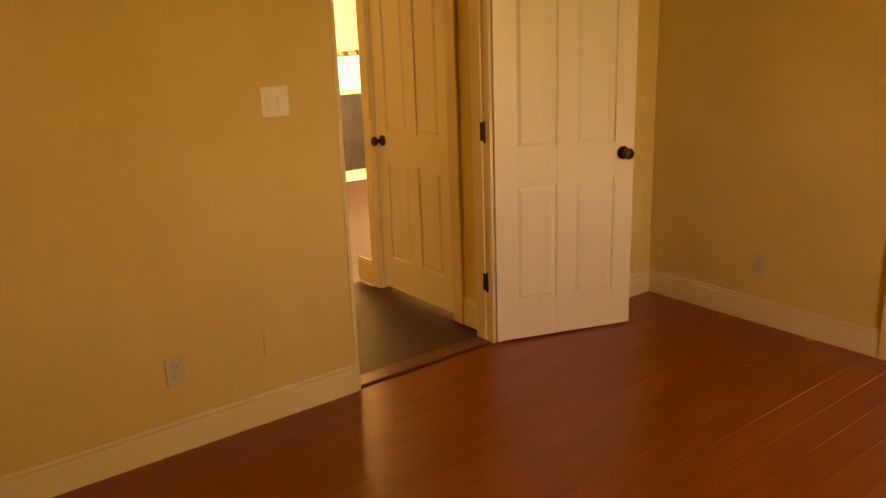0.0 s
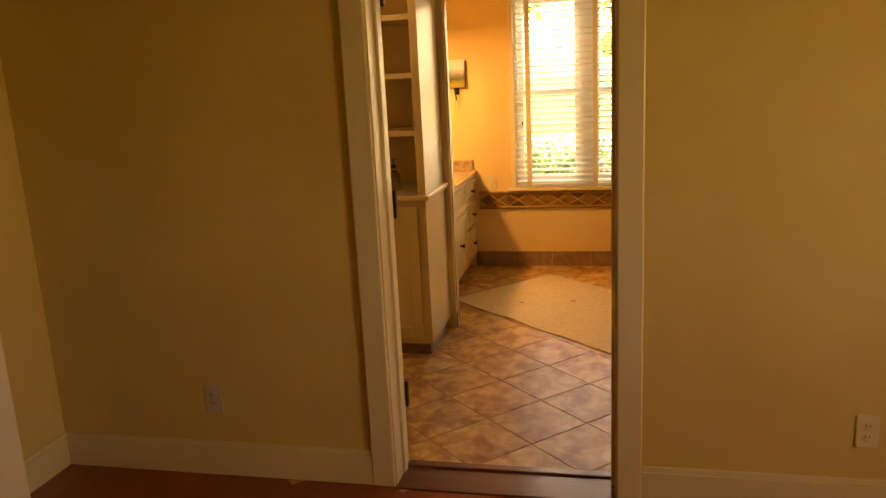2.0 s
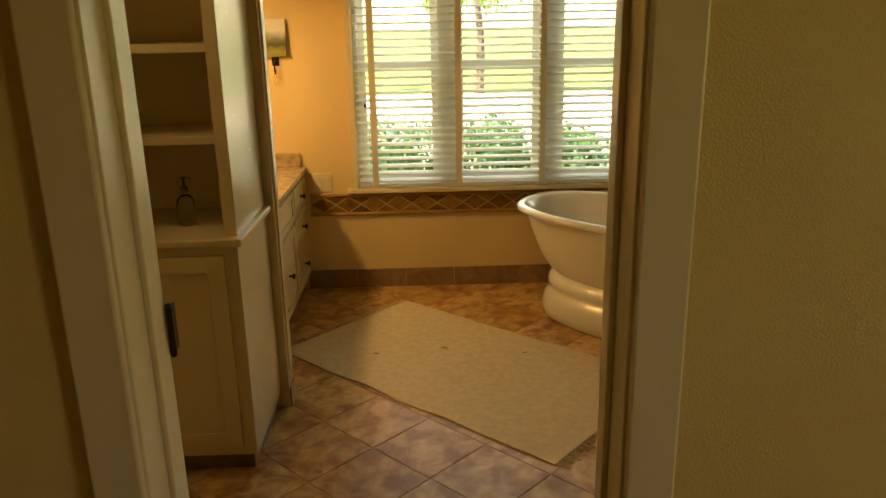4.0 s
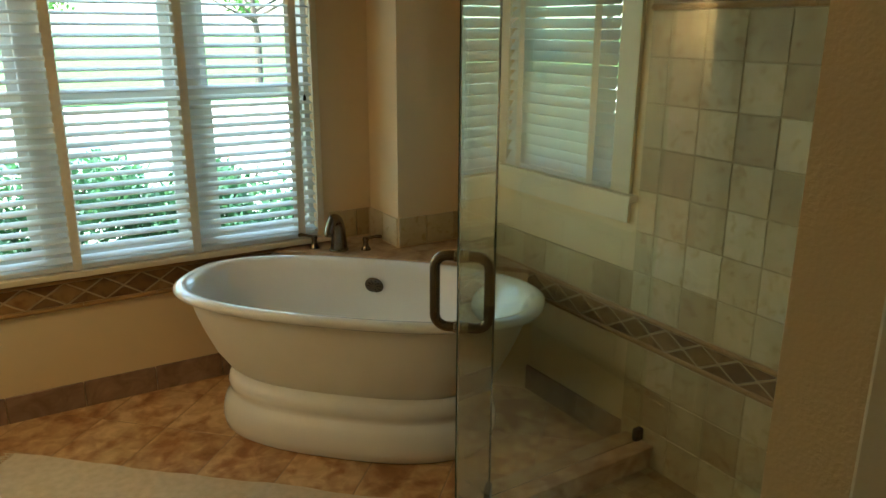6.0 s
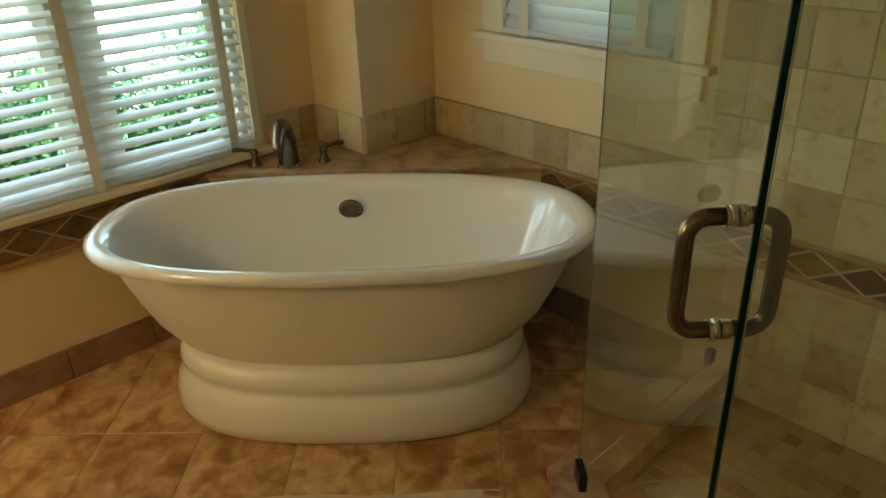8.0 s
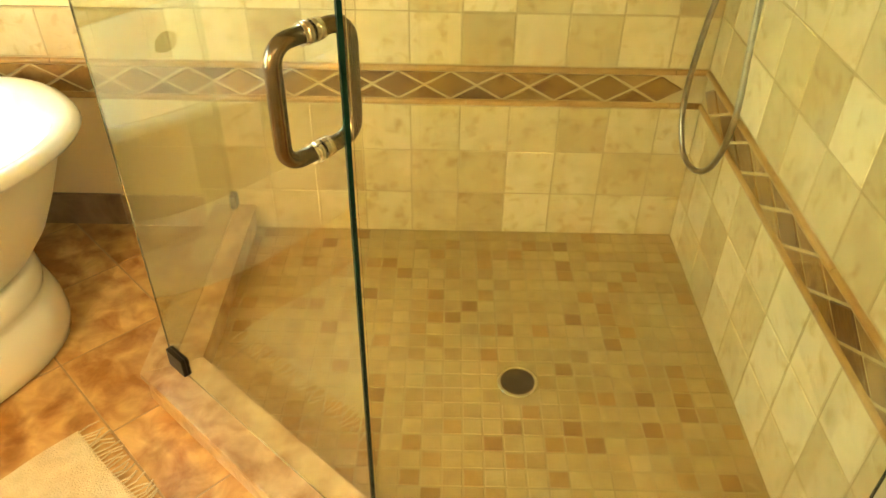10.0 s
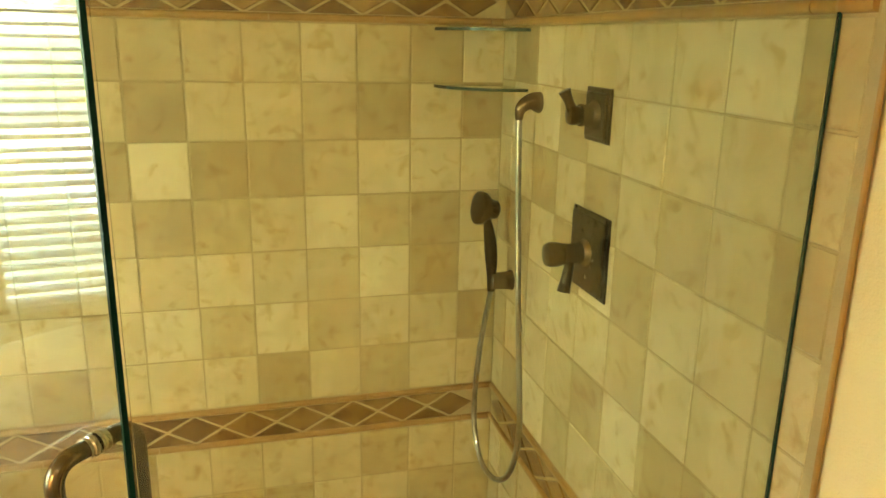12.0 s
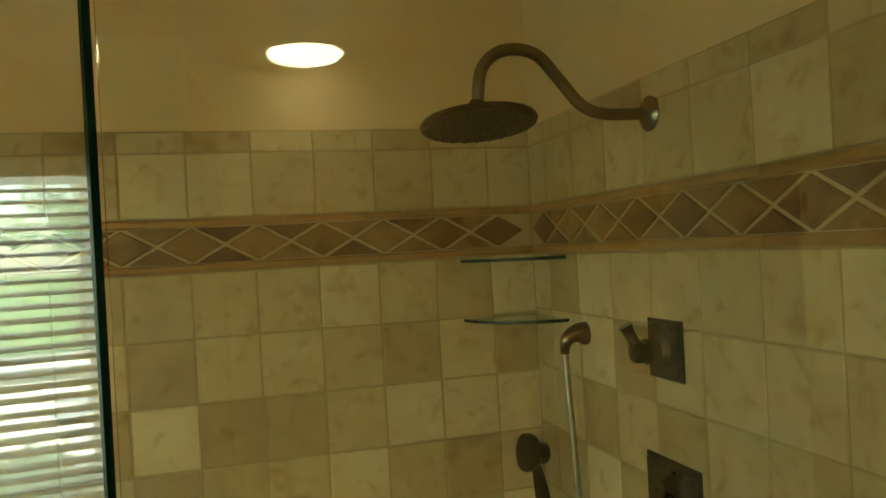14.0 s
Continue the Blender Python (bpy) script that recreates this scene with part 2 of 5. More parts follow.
def see_light(m, color, amount):
    """Lets part of the light pass through a thin plastic or leafy surface."""
    nt = m.node_tree
    tr = nt.nodes.new("ShaderNodeBsdfTranslucent")
    tr.inputs["Color"].default_value = (*color, 1)
    mx = nt.nodes.new("ShaderNodeMixShader")
    mx.inputs["Fac"].default_value = amount
    nt.links.new(nt.nodes["Principled BSDF"].outputs[0], mx.inputs[1])
    nt.links.new(tr.outputs[0], mx.inputs[2])
    nt.links.new(mx.outputs[0], nt.nodes["Material Output"].inputs["Surface"])


see_light(M["slat"], (0.78, 0.82, 0.80), 0.3)
see_light(M["leaf"], (0.12, 0.28, 0.10), 0.35)
see_light(M["tree_leaf"], (0.20, 0.38, 0.10), 0.4)


def painting_mat():
    """A small landscape: pale sky, grey hills, olive field with dark trees."""
    m = bpy.data.materials.new("landscape_painting")
    m.use_nodes = True
    nt = m.node_tree
    p = nt.nodes["Principled BSDF"]
    tc = nt.nodes.new("ShaderNodeTexCoord")
    sx = nt.nodes.new("ShaderNodeSeparateXYZ")
    nz = nt.nodes.new("ShaderNodeTexNoise")
    nz.inputs["Scale"].default_value = 22
    ad = nt.nodes.new("ShaderNodeMath")
    ad.operation = "MULTIPLY_ADD"
    ad.inputs[1].default_value = 0.22
    cr = nt.nodes.new("ShaderNodeValToRGB")
    el = cr.color_ramp.elements
    for k in range(4):
        el.new(0.5)
    for e, (pos, c) in zip(el, ((0.0, (0.16, 0.15, 0.03)), (0.25, (0.26, 0.24, 0.05)), (0.42, (0.06, 0.07, 0.02)), (0.58, (0.17, 0.17, 0.10)),
                                (0.68, (0.33, 0.33, 0.30)), (0.8, (0.62, 0.62, 0.58)))):
        e.position, e.color = pos, (*c, 1)
    nt.links.new(tc.outputs["Generated"], sx.inputs[0])
    nt.links.new(tc.outputs["Object"], nz.inputs["Vector"])
    nt.links.new(nz.outputs["Fac"], ad.inputs[0])
    nt.links.new(sx.outputs["Z"], ad.inputs[2])
    nt.links.new(ad.outputs[0], cr.inputs["Fac"])
    nt.links.new(cr.outputs["Color"], p.inputs["Base Color"])
    p.inputs["Roughness"].default_value = 0.6
    return m


M["painting"] = painting_mat()

# ---- mesh helpers ----


def box(bm, x0, x1, y0, y1, z0, z1, bev=0.0, m=None):
    r = bmesh.ops.create_cube(bm, size=1)
    vs = r["verts"]
    bmesh.ops.scale(bm, vec=(x1 - x0, y1 - y0, z1 - z0), verts=vs)
    bmesh.ops.translate(bm, vec=((x0 + x1) / 2, (y0 + y1) / 2, (z0 + z1) / 2), verts=vs)
    if bev:
        es = list({e for v in vs for e in v.link_edges})
        vs = bmesh.ops.bevel(bm, geom=es, offset=bev, segments=2, affect="EDGES", profile=0.5)["verts"]
    if m is not None:
        bmesh.ops.transform(bm, matrix=m, verts=vs)
    return vs


def lathe(bm, prof, n=24, m=None):
    """Turn a profile of (radius, height) about z."""
    rings = []
    for r, z in prof:
        rings.append([bm.verts.new((r * math.cos(2 * math.pi * k / n), r * math.sin(2 * math.pi * k / n), z)) for k in range(n)])
    for a, b in zip(rings, rings[1:]):
        for k in range(n):
            bm.faces.new((a[k], a[(k + 1) % n], b[(k + 1) % n], b[k]))
    bm.faces.new(rings[0][::-1])
    bm.faces.new(rings[-1])
    vs = [v for r in rings for v in r]
    if m is not None:
        bmesh.ops.transform(bm, matrix=m, verts=vs)
    return vs


def smooth_path(pts, k=8):
    pts = [Vector(p) for p in pts]
    out = []
    for i in range(len(pts) - 1):
        p0, p1, p2, p3 = pts[max(i - 1, 0)], pts[i], pts[i + 1], pts[min(i + 2, len(pts) - 1)]
        for j in range(k):
            t = j / k
            out.append(0.5 * (2 * p1 + (p2 - p0) * t + (2 * p0 - 5 * p1 + 4 * p2 - p3) * t * t + (3 * p1 - p0 - 3 * p2 + p3) * t ** 3))
    return out + [pts[-1]]


def tube(bm, pts, r, n=12, closed=False):
    """A round tube along points; r is a number or one per point."""
    pts = [Vector(p) for p in pts]
    N = len(pts)
    rs = r if isinstance(r, (list, tuple)) else [r] * N
    up = Vector((0.13, 0.31, 0.94)).normalized()
    rings = []
    for i in range(N):
        a = pts[(i - 1) % N] if closed or i else pts[0]
        b = pts[(i + 1) % N] if closed or i < N - 1 else pts[-1]
        d = (b - a).normalized()
        u = d.cross(up)
        u = u.normalized() if u.length > 1e-3 else d.orthogonal().normalized()
        up = u.cross(d).normalized()
        rings.append([bm.verts.new(pts[i] + rs[i] * (math.cos(2 * math.pi * k / n) * u + math.sin(2 * math.pi * k / n) * up)) for k in range(n)])
    pairs = list(zip(rings, rings[1:] + ([rings[0]] if closed else [])))
    for a, b in pairs:
        for k in range(n):
            bm.faces.new((a[k], a[(k + 1) % n], b[(k + 1) % n], b[k]))
    if not closed:
        bm.faces.new(rings[0][::-1])
        bm.faces.new(rings[-1])


def prism(bm, poly, z0, z1, bev=0.0):
    a = [bm.verts.new((x, y, z0)) for x, y in poly]
    b = [bm.verts.new((x, y, z1)) for x, y in poly]
    n = len(poly)
    fs = [bm.faces.new(a[::-1]), bm.faces.new(b)]
    for k in range(n):
        fs.append(bm.faces.new((a[k], a[(k + 1) % n], b[(k + 1) % n], b[k])))
    if bev:
        bmesh.ops.bevel(bm, geom=list({e for f in fs for e in f.edges}), offset=bev, segments=2, affect="EDGES", profile=0.5)


def finish(bm, name, material, smooth=None):
    bmesh.ops.recalc_face_normals(bm, faces=bm.faces)
    me = bpy.data.meshes.new(name)
    bm.to_mesh(me)
    bm.free()
    me.materials.append(material)
    if smooth:
        me.shade_smooth()
        me.set_sharp_from_angle(angle=radians(smooth))
    return me


def solid(name, bm, material, label="", category="", group="", kind="", smooth=None):
    return tagged(new(name, finish(bm, name, material, smooth)), label, category, group, kind)


def part(name, bm, material, parent, label="", smooth=None):
    ob = new(name, finish(bm, name, material, smooth))
    ob.parent = parent
    return tagged(ob, label) if label else ob


def thing(name, label, category, group="", kind="", m=None):
    ob = new(name)
    ob.empty_display_size = 0.05
    if m is not None:
        ob.matrix_world = m
    return tagged(ob, label, category, group, kind)


def wall(name, boxes, material, label=""):
    bm = bmesh.new()
    for b in boxes:
        box(bm, *b)
    return solid(name, bm, material, label or "painted plaster wall", "wall", kind="structure")


# ---- bedroom, hall and far room ----

wall("wall_bedroom_left", [(XW - 0.12, XW, Y0, HY0 - 0.02, 0, BCEIL), (XW - 0.12, XW, HY1 + 0.02, YD, 0, BCEIL), (XW - 0.12, XW, HY0 - 0.02, HY1 + 0.02, DOORH + 0.02, BCEIL)],
     M["wall"], "warm yellow painted wall beside hall doorway")
wall("wall_bath_door", [(XW - 0.12, DX0 - 0.02, YD, YDB, 0, BCEIL), (DX1 + 0.02, X2 + 0.12, YD, YDB, 0, BCEIL), (DX0 - 0.02, DX1 + 0.02, YD, YDB, DOORH + 0.02, BCEIL)],
     M["wall"], "warm yellow painted wall with bathroom doorway")
# this wall is out of view; its opening is added for the bedroom lamp
wall("wall_bedroom_right", [(X2, X2 + 0.12, Y0, 0.6, 0, BCEIL), (X2, X2 + 0.12, 1.4, YD, 0, BCEIL), (X2, X2 + 0.12, 0.6, 1.4, 0, 0.9), (X2, X2 + 0.12, 0.6, 1.4, 1.95, BCEIL)], M["wall"])
wall("wall_bedroom_back", [(XW - 0.12, X2 + 0.12, Y0 - 0.12, Y0, 0, BCEIL)], M["wall"])
bm = bmesh.new()
box(bm, XW - 0.12, X2 + 0.12, Y0 - 0.12, YDB, BCEIL, BCEIL + 0.1)
solid("ceiling_bedroom", bm, M["ceiling"], "plain painted bedroom ceiling", "ceiling", kind="structure")
bm = bmesh.new()
box(bm, XW - 0.06, X2 + 0.12, Y0 - 0.12, YDB, -0.1, -0.012)
floor_bed = solid("floor_bedroom", bm, M["threshold"], "dark red cherry board floor", "floor", kind="structure")
# hall and far room beyond it
HWY = 1.61
wall("wall_hall_side", [(-2.72, XW - 0.12, HWY, HWY + 0.12, 0, BCEIL), (-3.62, -3.53, HWY, HWY + 0.12, 0, BCEIL), (-3.53, -2.72, HWY, HWY + 0.12, 2.06, BCEIL)], M["wall"], "yellow hall wall around a closed door")
wall("wall_far_room", [(-7.5, -7.38, -2, 5.2, 0, BCEIL), (-7.5, -3.50, 5.08, 5.2, 0, BCEIL), (-7.5, XW - 0.12, -2.1, -2, 0, BCEIL), (-3.62, -3.50, HWY + 0.12, 5.08, 0, BCEIL)],
     M["far_wall"], "pale yellow wall of the far room")
bm = bmesh.new()
box(bm, -7.5, XW - 0.12, -2.1, 5.2, BCEIL, BCEIL + 0.1)
solid("ceiling_hall", bm, M["ceiling"], "plain painted hall ceiling", "ceiling", kind="structure")
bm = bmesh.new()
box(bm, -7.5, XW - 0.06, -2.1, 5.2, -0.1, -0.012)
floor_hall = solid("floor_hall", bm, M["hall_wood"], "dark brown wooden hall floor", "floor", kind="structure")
bm = bmesh.new()
for k in range(2):
    box(bm, XW - 0.075 - 0.05 * k, XW - 0.02 - 0.05 * k, HY0, HY1, -0.012, 0.008 - 0.004 * k, 0.004)
solid("threshold_hall", bm, M["threshold"], "dark red wooden threshold strip", "threshold", kind="structure")
bm = bmesh.new()
box(bm, DX0, DX1, YD - 0.03, YDB - 0.035, -0.012, 0.006, 0.004)
box(bm, DX0, DX1, YDB - 0.035, YDB + 0.01, -0.012, 0.014, 0.006)
solid("threshold_bath", bm, M["threshold"], "dark red wooden bathroom threshold", "threshold", kind="structure")


def jambs(name, axis, lo, hi, w0, w1, label, stop=None, casings=(1, 1), cw=0.085):
    """Door lining, stop and flat casings of an opening from lo to hi in a wall from w0 to w1."""
    top = thing(name, label, "door frame", kind="structure")

    def bx(bm, a0, a1, b0, b1, z0, z1, bev=0.003):
        box(bm, a0, a1, b0, b1, z0, z1, bev) if axis == "x" else box(bm, b0, b1, a0, a1, z0, z1, bev)
    for nm, a0, a1, z0, z1 in (("jamb", lo - 0.02, lo, 0, DOORH), ("jamb", hi, hi + 0.02, 0, DOORH), ("head_jamb", lo - 0.02, hi + 0.02, DOORH, DOORH + 0.02)):
        bm = bmesh.new()
        bx(bm, a0, a1, w0 - 0.006, w1 + 0.006, z0, z1)
        part(nm, bm, M["trim"], top)
    if stop is not None:
        for nm, a0, a1, z0, z1 in (("stop", lo, lo + 0.012, 0.01, DOORH - 0.012), ("stop", hi - 0.012, hi, 0.01, DOORH - 0.012), ("head_stop", lo, hi, DOORH - 0.012, DOORH)):
            bm = bmesh.new()
            bx(bm, a0, a1, stop, stop + 0.035, z0, z1)
            part(nm, bm, M["trim"], top)
    for side, on in ((0, casings[0]), (1, casings[1])):
        if not on:
            continue
        b0, b1 = (w0 - 0.02, w0 - 0.0005) if side == 0 else (w1 + 0.0005, w1 + 0.02)
        for nm, a0, a1, z0, z1 in (("casing", lo - 0.006 - cw, lo - 0.006, 0, DOORH + 0.006 + cw), ("casing", hi + 0.006, hi + 0.006 + cw, 0, DOORH + 0.006 + cw), ("head_casing", lo - 0.006, hi + 0.006, DOORH + 0.006, DOORH + 0.006 + cw)):
            bm = bmesh.new()
            bx(bm, a0, a1, b0, b1, z0, z1, 0.005)
            part(nm, bm, M["trim"], top)
    return top


frame_bath = jambs("door_frame_bath", "x", DX0, DX1, YD, YDB, "cream painted frame of the bathroom doorway", stop=YDB - 0.09, casings=(1, 0))
frame_hall = jambs("door_frame_hall", "y", HY0, HY1, XW - 0.12, XW, "cream painted frame of the hall doorway", stop=XW - 0.08, casings=(1, 0))
frame_closet = jambs("door_frame_closet", "x", -3.50, -2.75, HWY, HWY + 0.12, "cream painted frame of the closed hall door", casings=(1, 0))


def hinge(parent, m, name="hinge"):
    bm = bmesh.new()
    tube(bm, [(0, 0, -0.045), (0, 0, 0.045)], 0.0065, 10)
    for z in (-0.048, 0.048):
        lathe(bm, [(0.004, -0.004), (0.007, 0), (0.004, 0.004)], 10, Matrix.Translation((0, 0, z)))
    box(bm, -0.03, 0.0, -0.0015, 0.0015, -0.044, 0.044)
    bmesh.ops.transform(bm, matrix=m, verts=bm.verts)
    return part(name, bm, M["bronze"], parent, "dark bronze butt hinge", 40)


def knob(parent, m):
    bm = bmesh.new()
    lathe(bm, [(0.033, 0.0), (0.033, 0.005), (0.028, 0.009), (0.013, 0.012), (0.011, 0.032), (0.018, 0.040), (0.027, 0.050), (0.029, 0.060), (0.024, 0.070), (0.010, 0.075)], 24)
    bmesh.ops.transform(bm, matrix=m, verts=bm.verts)
    return part("knob", bm, M["bronze"], parent, "dark bronze round knob", 40)


def panel_door(name, w, label, m, latch=True):
    """Four-panel door, hinge edge on local x = 0, leaf along +x, thickness along y."""
    d = thing(name, label, "door", kind="structure", m=m)
    h, t = DOORH - 0.025, 0.035
    st = 0.11
    mid = 0.10
    pw = (w - 2 * st - mid) / 2
    rails = ((0.0, 0.20), (0.80, 0.98), (h - 0.12, h))
    for x0, x1 in ((0, st), (w - st, w), (st + pw, st + pw + mid)):
        bm = bmesh.new()
        box(bm, x0, x1, 0, t, 0.012, 0.012 + h, 0.002)
        part("stile", bm, M["door"], d)
    for z0, z1 in rails:
        for x0 in (st, st + pw + mid):
            bm = bmesh.new()
            box(bm, x0, x0 + pw, 0.0004, t - 0.0004, 0.012 + z0, 0.012 + z1)
            part("rail", bm, M["door"], d)
    for x0 in (st, st + pw + mid):
        for z0, z1 in ((0.20, 0.80), (0.98, h - 0.12)):
            bm = bmesh.new()
            a, b, c0, c1 = x0, x0 + pw, 0.012 + z0, 0.012 + z1
            box(bm, a, b, 0.009, t - 0.009, c0, c1)
            for k0, k1, sgn in ((0.0015, 0.012, 1), (t - 0.012, t - 0.0015, -1)):
                g = 0.03
                vs = box(bm, a + g, b - g, k0, k1, c0 + g, c1 - g)
                for v in vs:
                    if (sgn > 0 and v.co.y > k0 + 0.005) or (sgn < 0 and v.co.y < k1 - 0.005):
                        v.co.x += -g * 0.8 if v.co.x < (a + b) / 2 else g * 0.8
                        v.co.z += -g * 0.8 if v.co.z < (c0 + c1) / 2 else g * 0.8
            part("panel", bm, M["door"], d)
    for y, s in ((0, 90), (t, -90)):
        knob(d, pose(w - 0.065, y, 0.935, s, 0, 0))
    bm = bmesh.new()
    box(bm, w - 0.001, w + 0.0008, 0.006, t - 0.006, 0.90, 0.97, 0.001)
    if latch:
        part("latch_plate", bm, M["bronze"], d)
    return d


hd = Vector((-2.088 + 2.33, 2.239 - 1.56))
ang = math.degrees(math.atan2(hd.y, hd.x))
door_hall = panel_door("door_hall", 0.76, "open cream four-panel door with bronze knob", pose(-2.325, 1.555, 0, 0, 0, ang))
door_closet = panel_door("door_closet", 0.745, "closed cream four-panel hall door", pose(-2.752, HWY + 0.05, 0.01, 0, 0, 180), False)
for z in (0.30, 1.05, 1.80):
    hinge(frame_bath, pose(DX0 + 0.010, YDB - 0.006, z, 0, 0, -90))
    hinge(frame_hall, pose(XW + 0.006, HY1 - 0.035, z + 0.04, 0, 0, 0))


def baseboard(name, segs, mtl, h=0.14, t=0.016, label="painted flat baseboard"):
    top = thing(name, label, "baseboard", kind="structure")
    for x0, y0, x1, y1 in segs:
        bm = bmesh.new()
        d = Vector((x1 - x0, y1 - y0))
        L = d.length
        m = Matrix.Translation((x0, y0, 0)) @ Matrix.Rotation(math.atan2(d.y, d.x), 4, "Z")
        box(bm, 0, L, 0.0005, t, 0.001, h - 0.02, 0.0015, m)
        box(bm, 0, L, 0.0005, t - 0.005, h - 0.02, h, 0.003, m)
        part("board", bm, mtl, top)
    return top


baseboard("baseboard_bedroom", [(DX0 - 0.092, YD, XW + 0.016, YD), (X2, YD, DX1 + 0.092, YD), (XW, YD, XW, HY1 + 0.03), (XW, HY0 - 0.022, XW, Y0)], M["trim"])
baseboard("baseboard_hall", [(-3.59, HWY, -3.77, HWY), (XW - 0.122, HWY, -2.65, HWY)], M["trim"], 0.16)


def wall_plate(name, m, label, gang=1, kind="outlet", mtl="outlet"):
    """Cover plate with its sockets or rockers, lying in local xy, facing +z."""
    o = thing(name, label, "light switch" if kind == "switch" else "outlet", m=m)
    w = 0.07 * gang if gang == 1 else 0.115
    bm = bmesh.new()
    box(bm, -w / 2, w / 2, -0.0575, 0.0575, 0, 0.006, 0.003)
    part("cover_plate", bm, M[mtl], o)
    for g in range(gang):
        cx = 0 if gang == 1 else (-0.023 + 0.046 * g)
        if kind == "switch":
            bm = bmesh.new()
            box(bm, cx - 0.016, cx + 0.016, -0.033, 0.033, 0.005, 0.010, 0.002)
            part("rocker", bm, M[mtl], o)
        elif kind == "outlet":
            for s in (-1, 1):
                bm = bmesh.new()
                lathe(bm, [(0.0165, 0.004), (0.0165, 0.0075), (0.015, 0.0085)], 20, Matrix.Translation((cx, s * 0.0195, 0)))
                r = part("receptacle", bm, M[mtl], o, smooth=40)
                for k, sx in enumerate((-0.006, 0.006)):
                    bm = bmesh.new()
                    box(bm, cx + sx - 0.001, cx + sx + 0.001, s * 0.0195 - 0.002, s * 0.0195 + 0.007, 0.0084, 0.0088)
                    part("slot", bm, M["black"], r)
    return o


LEFTW = Matrix(((0, 0, 1, 0), (1, 0, 0, 0), (0, 1, 0, 0), (0, 0, 0, 1)))       # faces +x


def on_left(y, z):
    return Matrix.Translation((XW + 0.0005, y, z)) @ LEFTW


def on_south(x, y, z):
    return Matrix.Translation((x, y - 0.0005, z)) @ pose(0, 0, 0, 90, 0, 0)   # faces -y


wall_plate("light_switch", on_left(0.458, 1.313), "white double rocker switch on yellow wall", 2, "switch", "plate")
wall_plate("wall_outlet", on_left(-0.054, 0.335), "grey duplex outlet on yellow wall", mtl="outlet")
wall_plate("wall_outlet", on_left(0.345, 0.35), "beige blank cover on yellow wall", kind="blank", mtl="wall")
wall_plate("wall_outlet", on_south(-1.64, YD, 0.32), "grey duplex outlet beside bathroom doorway", mtl="outlet")
wall_plate("wall_outlet", on_south(0.685, YD, 0.31), "cream duplex outlet on yellow wall", mtl="trim")

# fireplace across the far room
fp = thing("fireplace", "white mantel fireplace with a black firebox", "fireplace")
FX, FY0, FY1 = -7.375, 2.1, 4.1
for nm, b, mt in (("surround", (FX, FX + 0.12, FY0, FY0 + 0.25, 0.05, 1.22), "plate"), ("surround", (FX, FX + 0.12, FY1 - 0.25, FY1, 0.05, 1.22), "plate"),
                  ("frieze", (FX, FX + 0.12, FY0 + 0.25, FY1 - 0.25, 0.98, 1.22), "plate"), ("mantel_shelf", (FX, FX + 0.24, FY0 - 0.08, FY1 + 0.08, 1.30, 1.36), "plate"),
                  ("moulding", (FX, FX + 0.17, FY0 - 0.03, FY1 + 0.03, 1.22, 1.30), "plate"), ("firebox", (FX + 0.002, FX + 0.05, FY0 + 0.25, FY1 - 0.25, 0.05, 0.98), "black"),
                  ("hearth", (FX, FX + 0.45, FY0 - 0.05, FY1 + 0.05, 0, 0.05), "plate"), ("screen_frame", (FX + 0.05, FX + 0.07, FY0 + 0.25, FY1 - 0.25, 0.93, 0.98), "outlet")):
    bm = bmesh.new()
    box(bm, *b, 0.006)
    part(nm, bm, M[mt], fp)
bm = bmesh.new()
for k in range(9):
    box(bm, FX + 0.06, FX + 0.20, 2.4 + 0.17 * k, 2.52 + 0.17 * k, 1.362, 1.40 + 0.012 * (k % 3), 0.01)
solid("mantel_garland", bm, M["frame_wood"], "dark row of small ornaments on mantel", "ornament")

# ---- bathroom shell ----
WX0, WX1, WZ0, WZ1 = -0.84, 0.865, 0.635, 2.08          # main window opening
SY0, SY1, SZ0, SZ1 = 4.835, 5.505, 1.04, 2.05          # side window opening
wall("wall_window", [(XL - 0.14, WX0, YW, YW + 0.14, 0, BCEIL), (WX1, XB + 0.14, YW, YW + 0.14, 0, BCEIL), (WX0, WX1, YW, YW + 0.14, 0, WZ0), (WX0, WX1, YW, YW + 0.14, WZ1, BCEIL)],
     M["bath_wall"], "warm cream bathroom wall around wide window")
wall_right = wall("wall_right", [(XB, XB + 0.14, 2.95, SY0, 0, BCEIL), (XB, XB + 0.14, SY1, YW, 0, BCEIL), (XB, XB + 0.14, SY0, SY1, 0, SZ0), (XB, XB + 0.14, SY0, SY1, SZ1, BCEIL)],
                  M["bath_wall"], "warm cream bathroom wall with side window and shower tile")
wall("wall_bath_left", [(XL - 0.14, XL, YDB, YW, 0, BCEIL)], M["bath_wall"])
STUBX = 0.04
wall_valve = wall("wall_shower_valve", [(STUBX, XB, YDB, YN - 0.012, 0, BCEIL)], M["bath_wall"], "thick cream wall end with travertine shower tile")
wall("wall_corner_chase", [(1.165, XB, 5.885, YW, 0, BCEIL)], M["bath_wall"], "boxed cream corner behind the tub deck")
bm = bmesh.new()
box(bm, XL - 0.14, XB + 0.14, YDB, YW + 0.14, SCEIL, BCEIL + 0.1)
solid("ceiling_bath", bm, M["ceiling"], "plain painted bathroom ceiling", "ceiling", kind="structure")
bm = bmesh.new()
box(bm, XL - 0.14, XB + 0.14, YDB - 0.005, YW + 0.14, -0.1, -0.0018)
floor_bath = solid("floor_bath", bm, M["grout_dark"], "diagonal honed travertine tile floor", "floor", kind="structure")
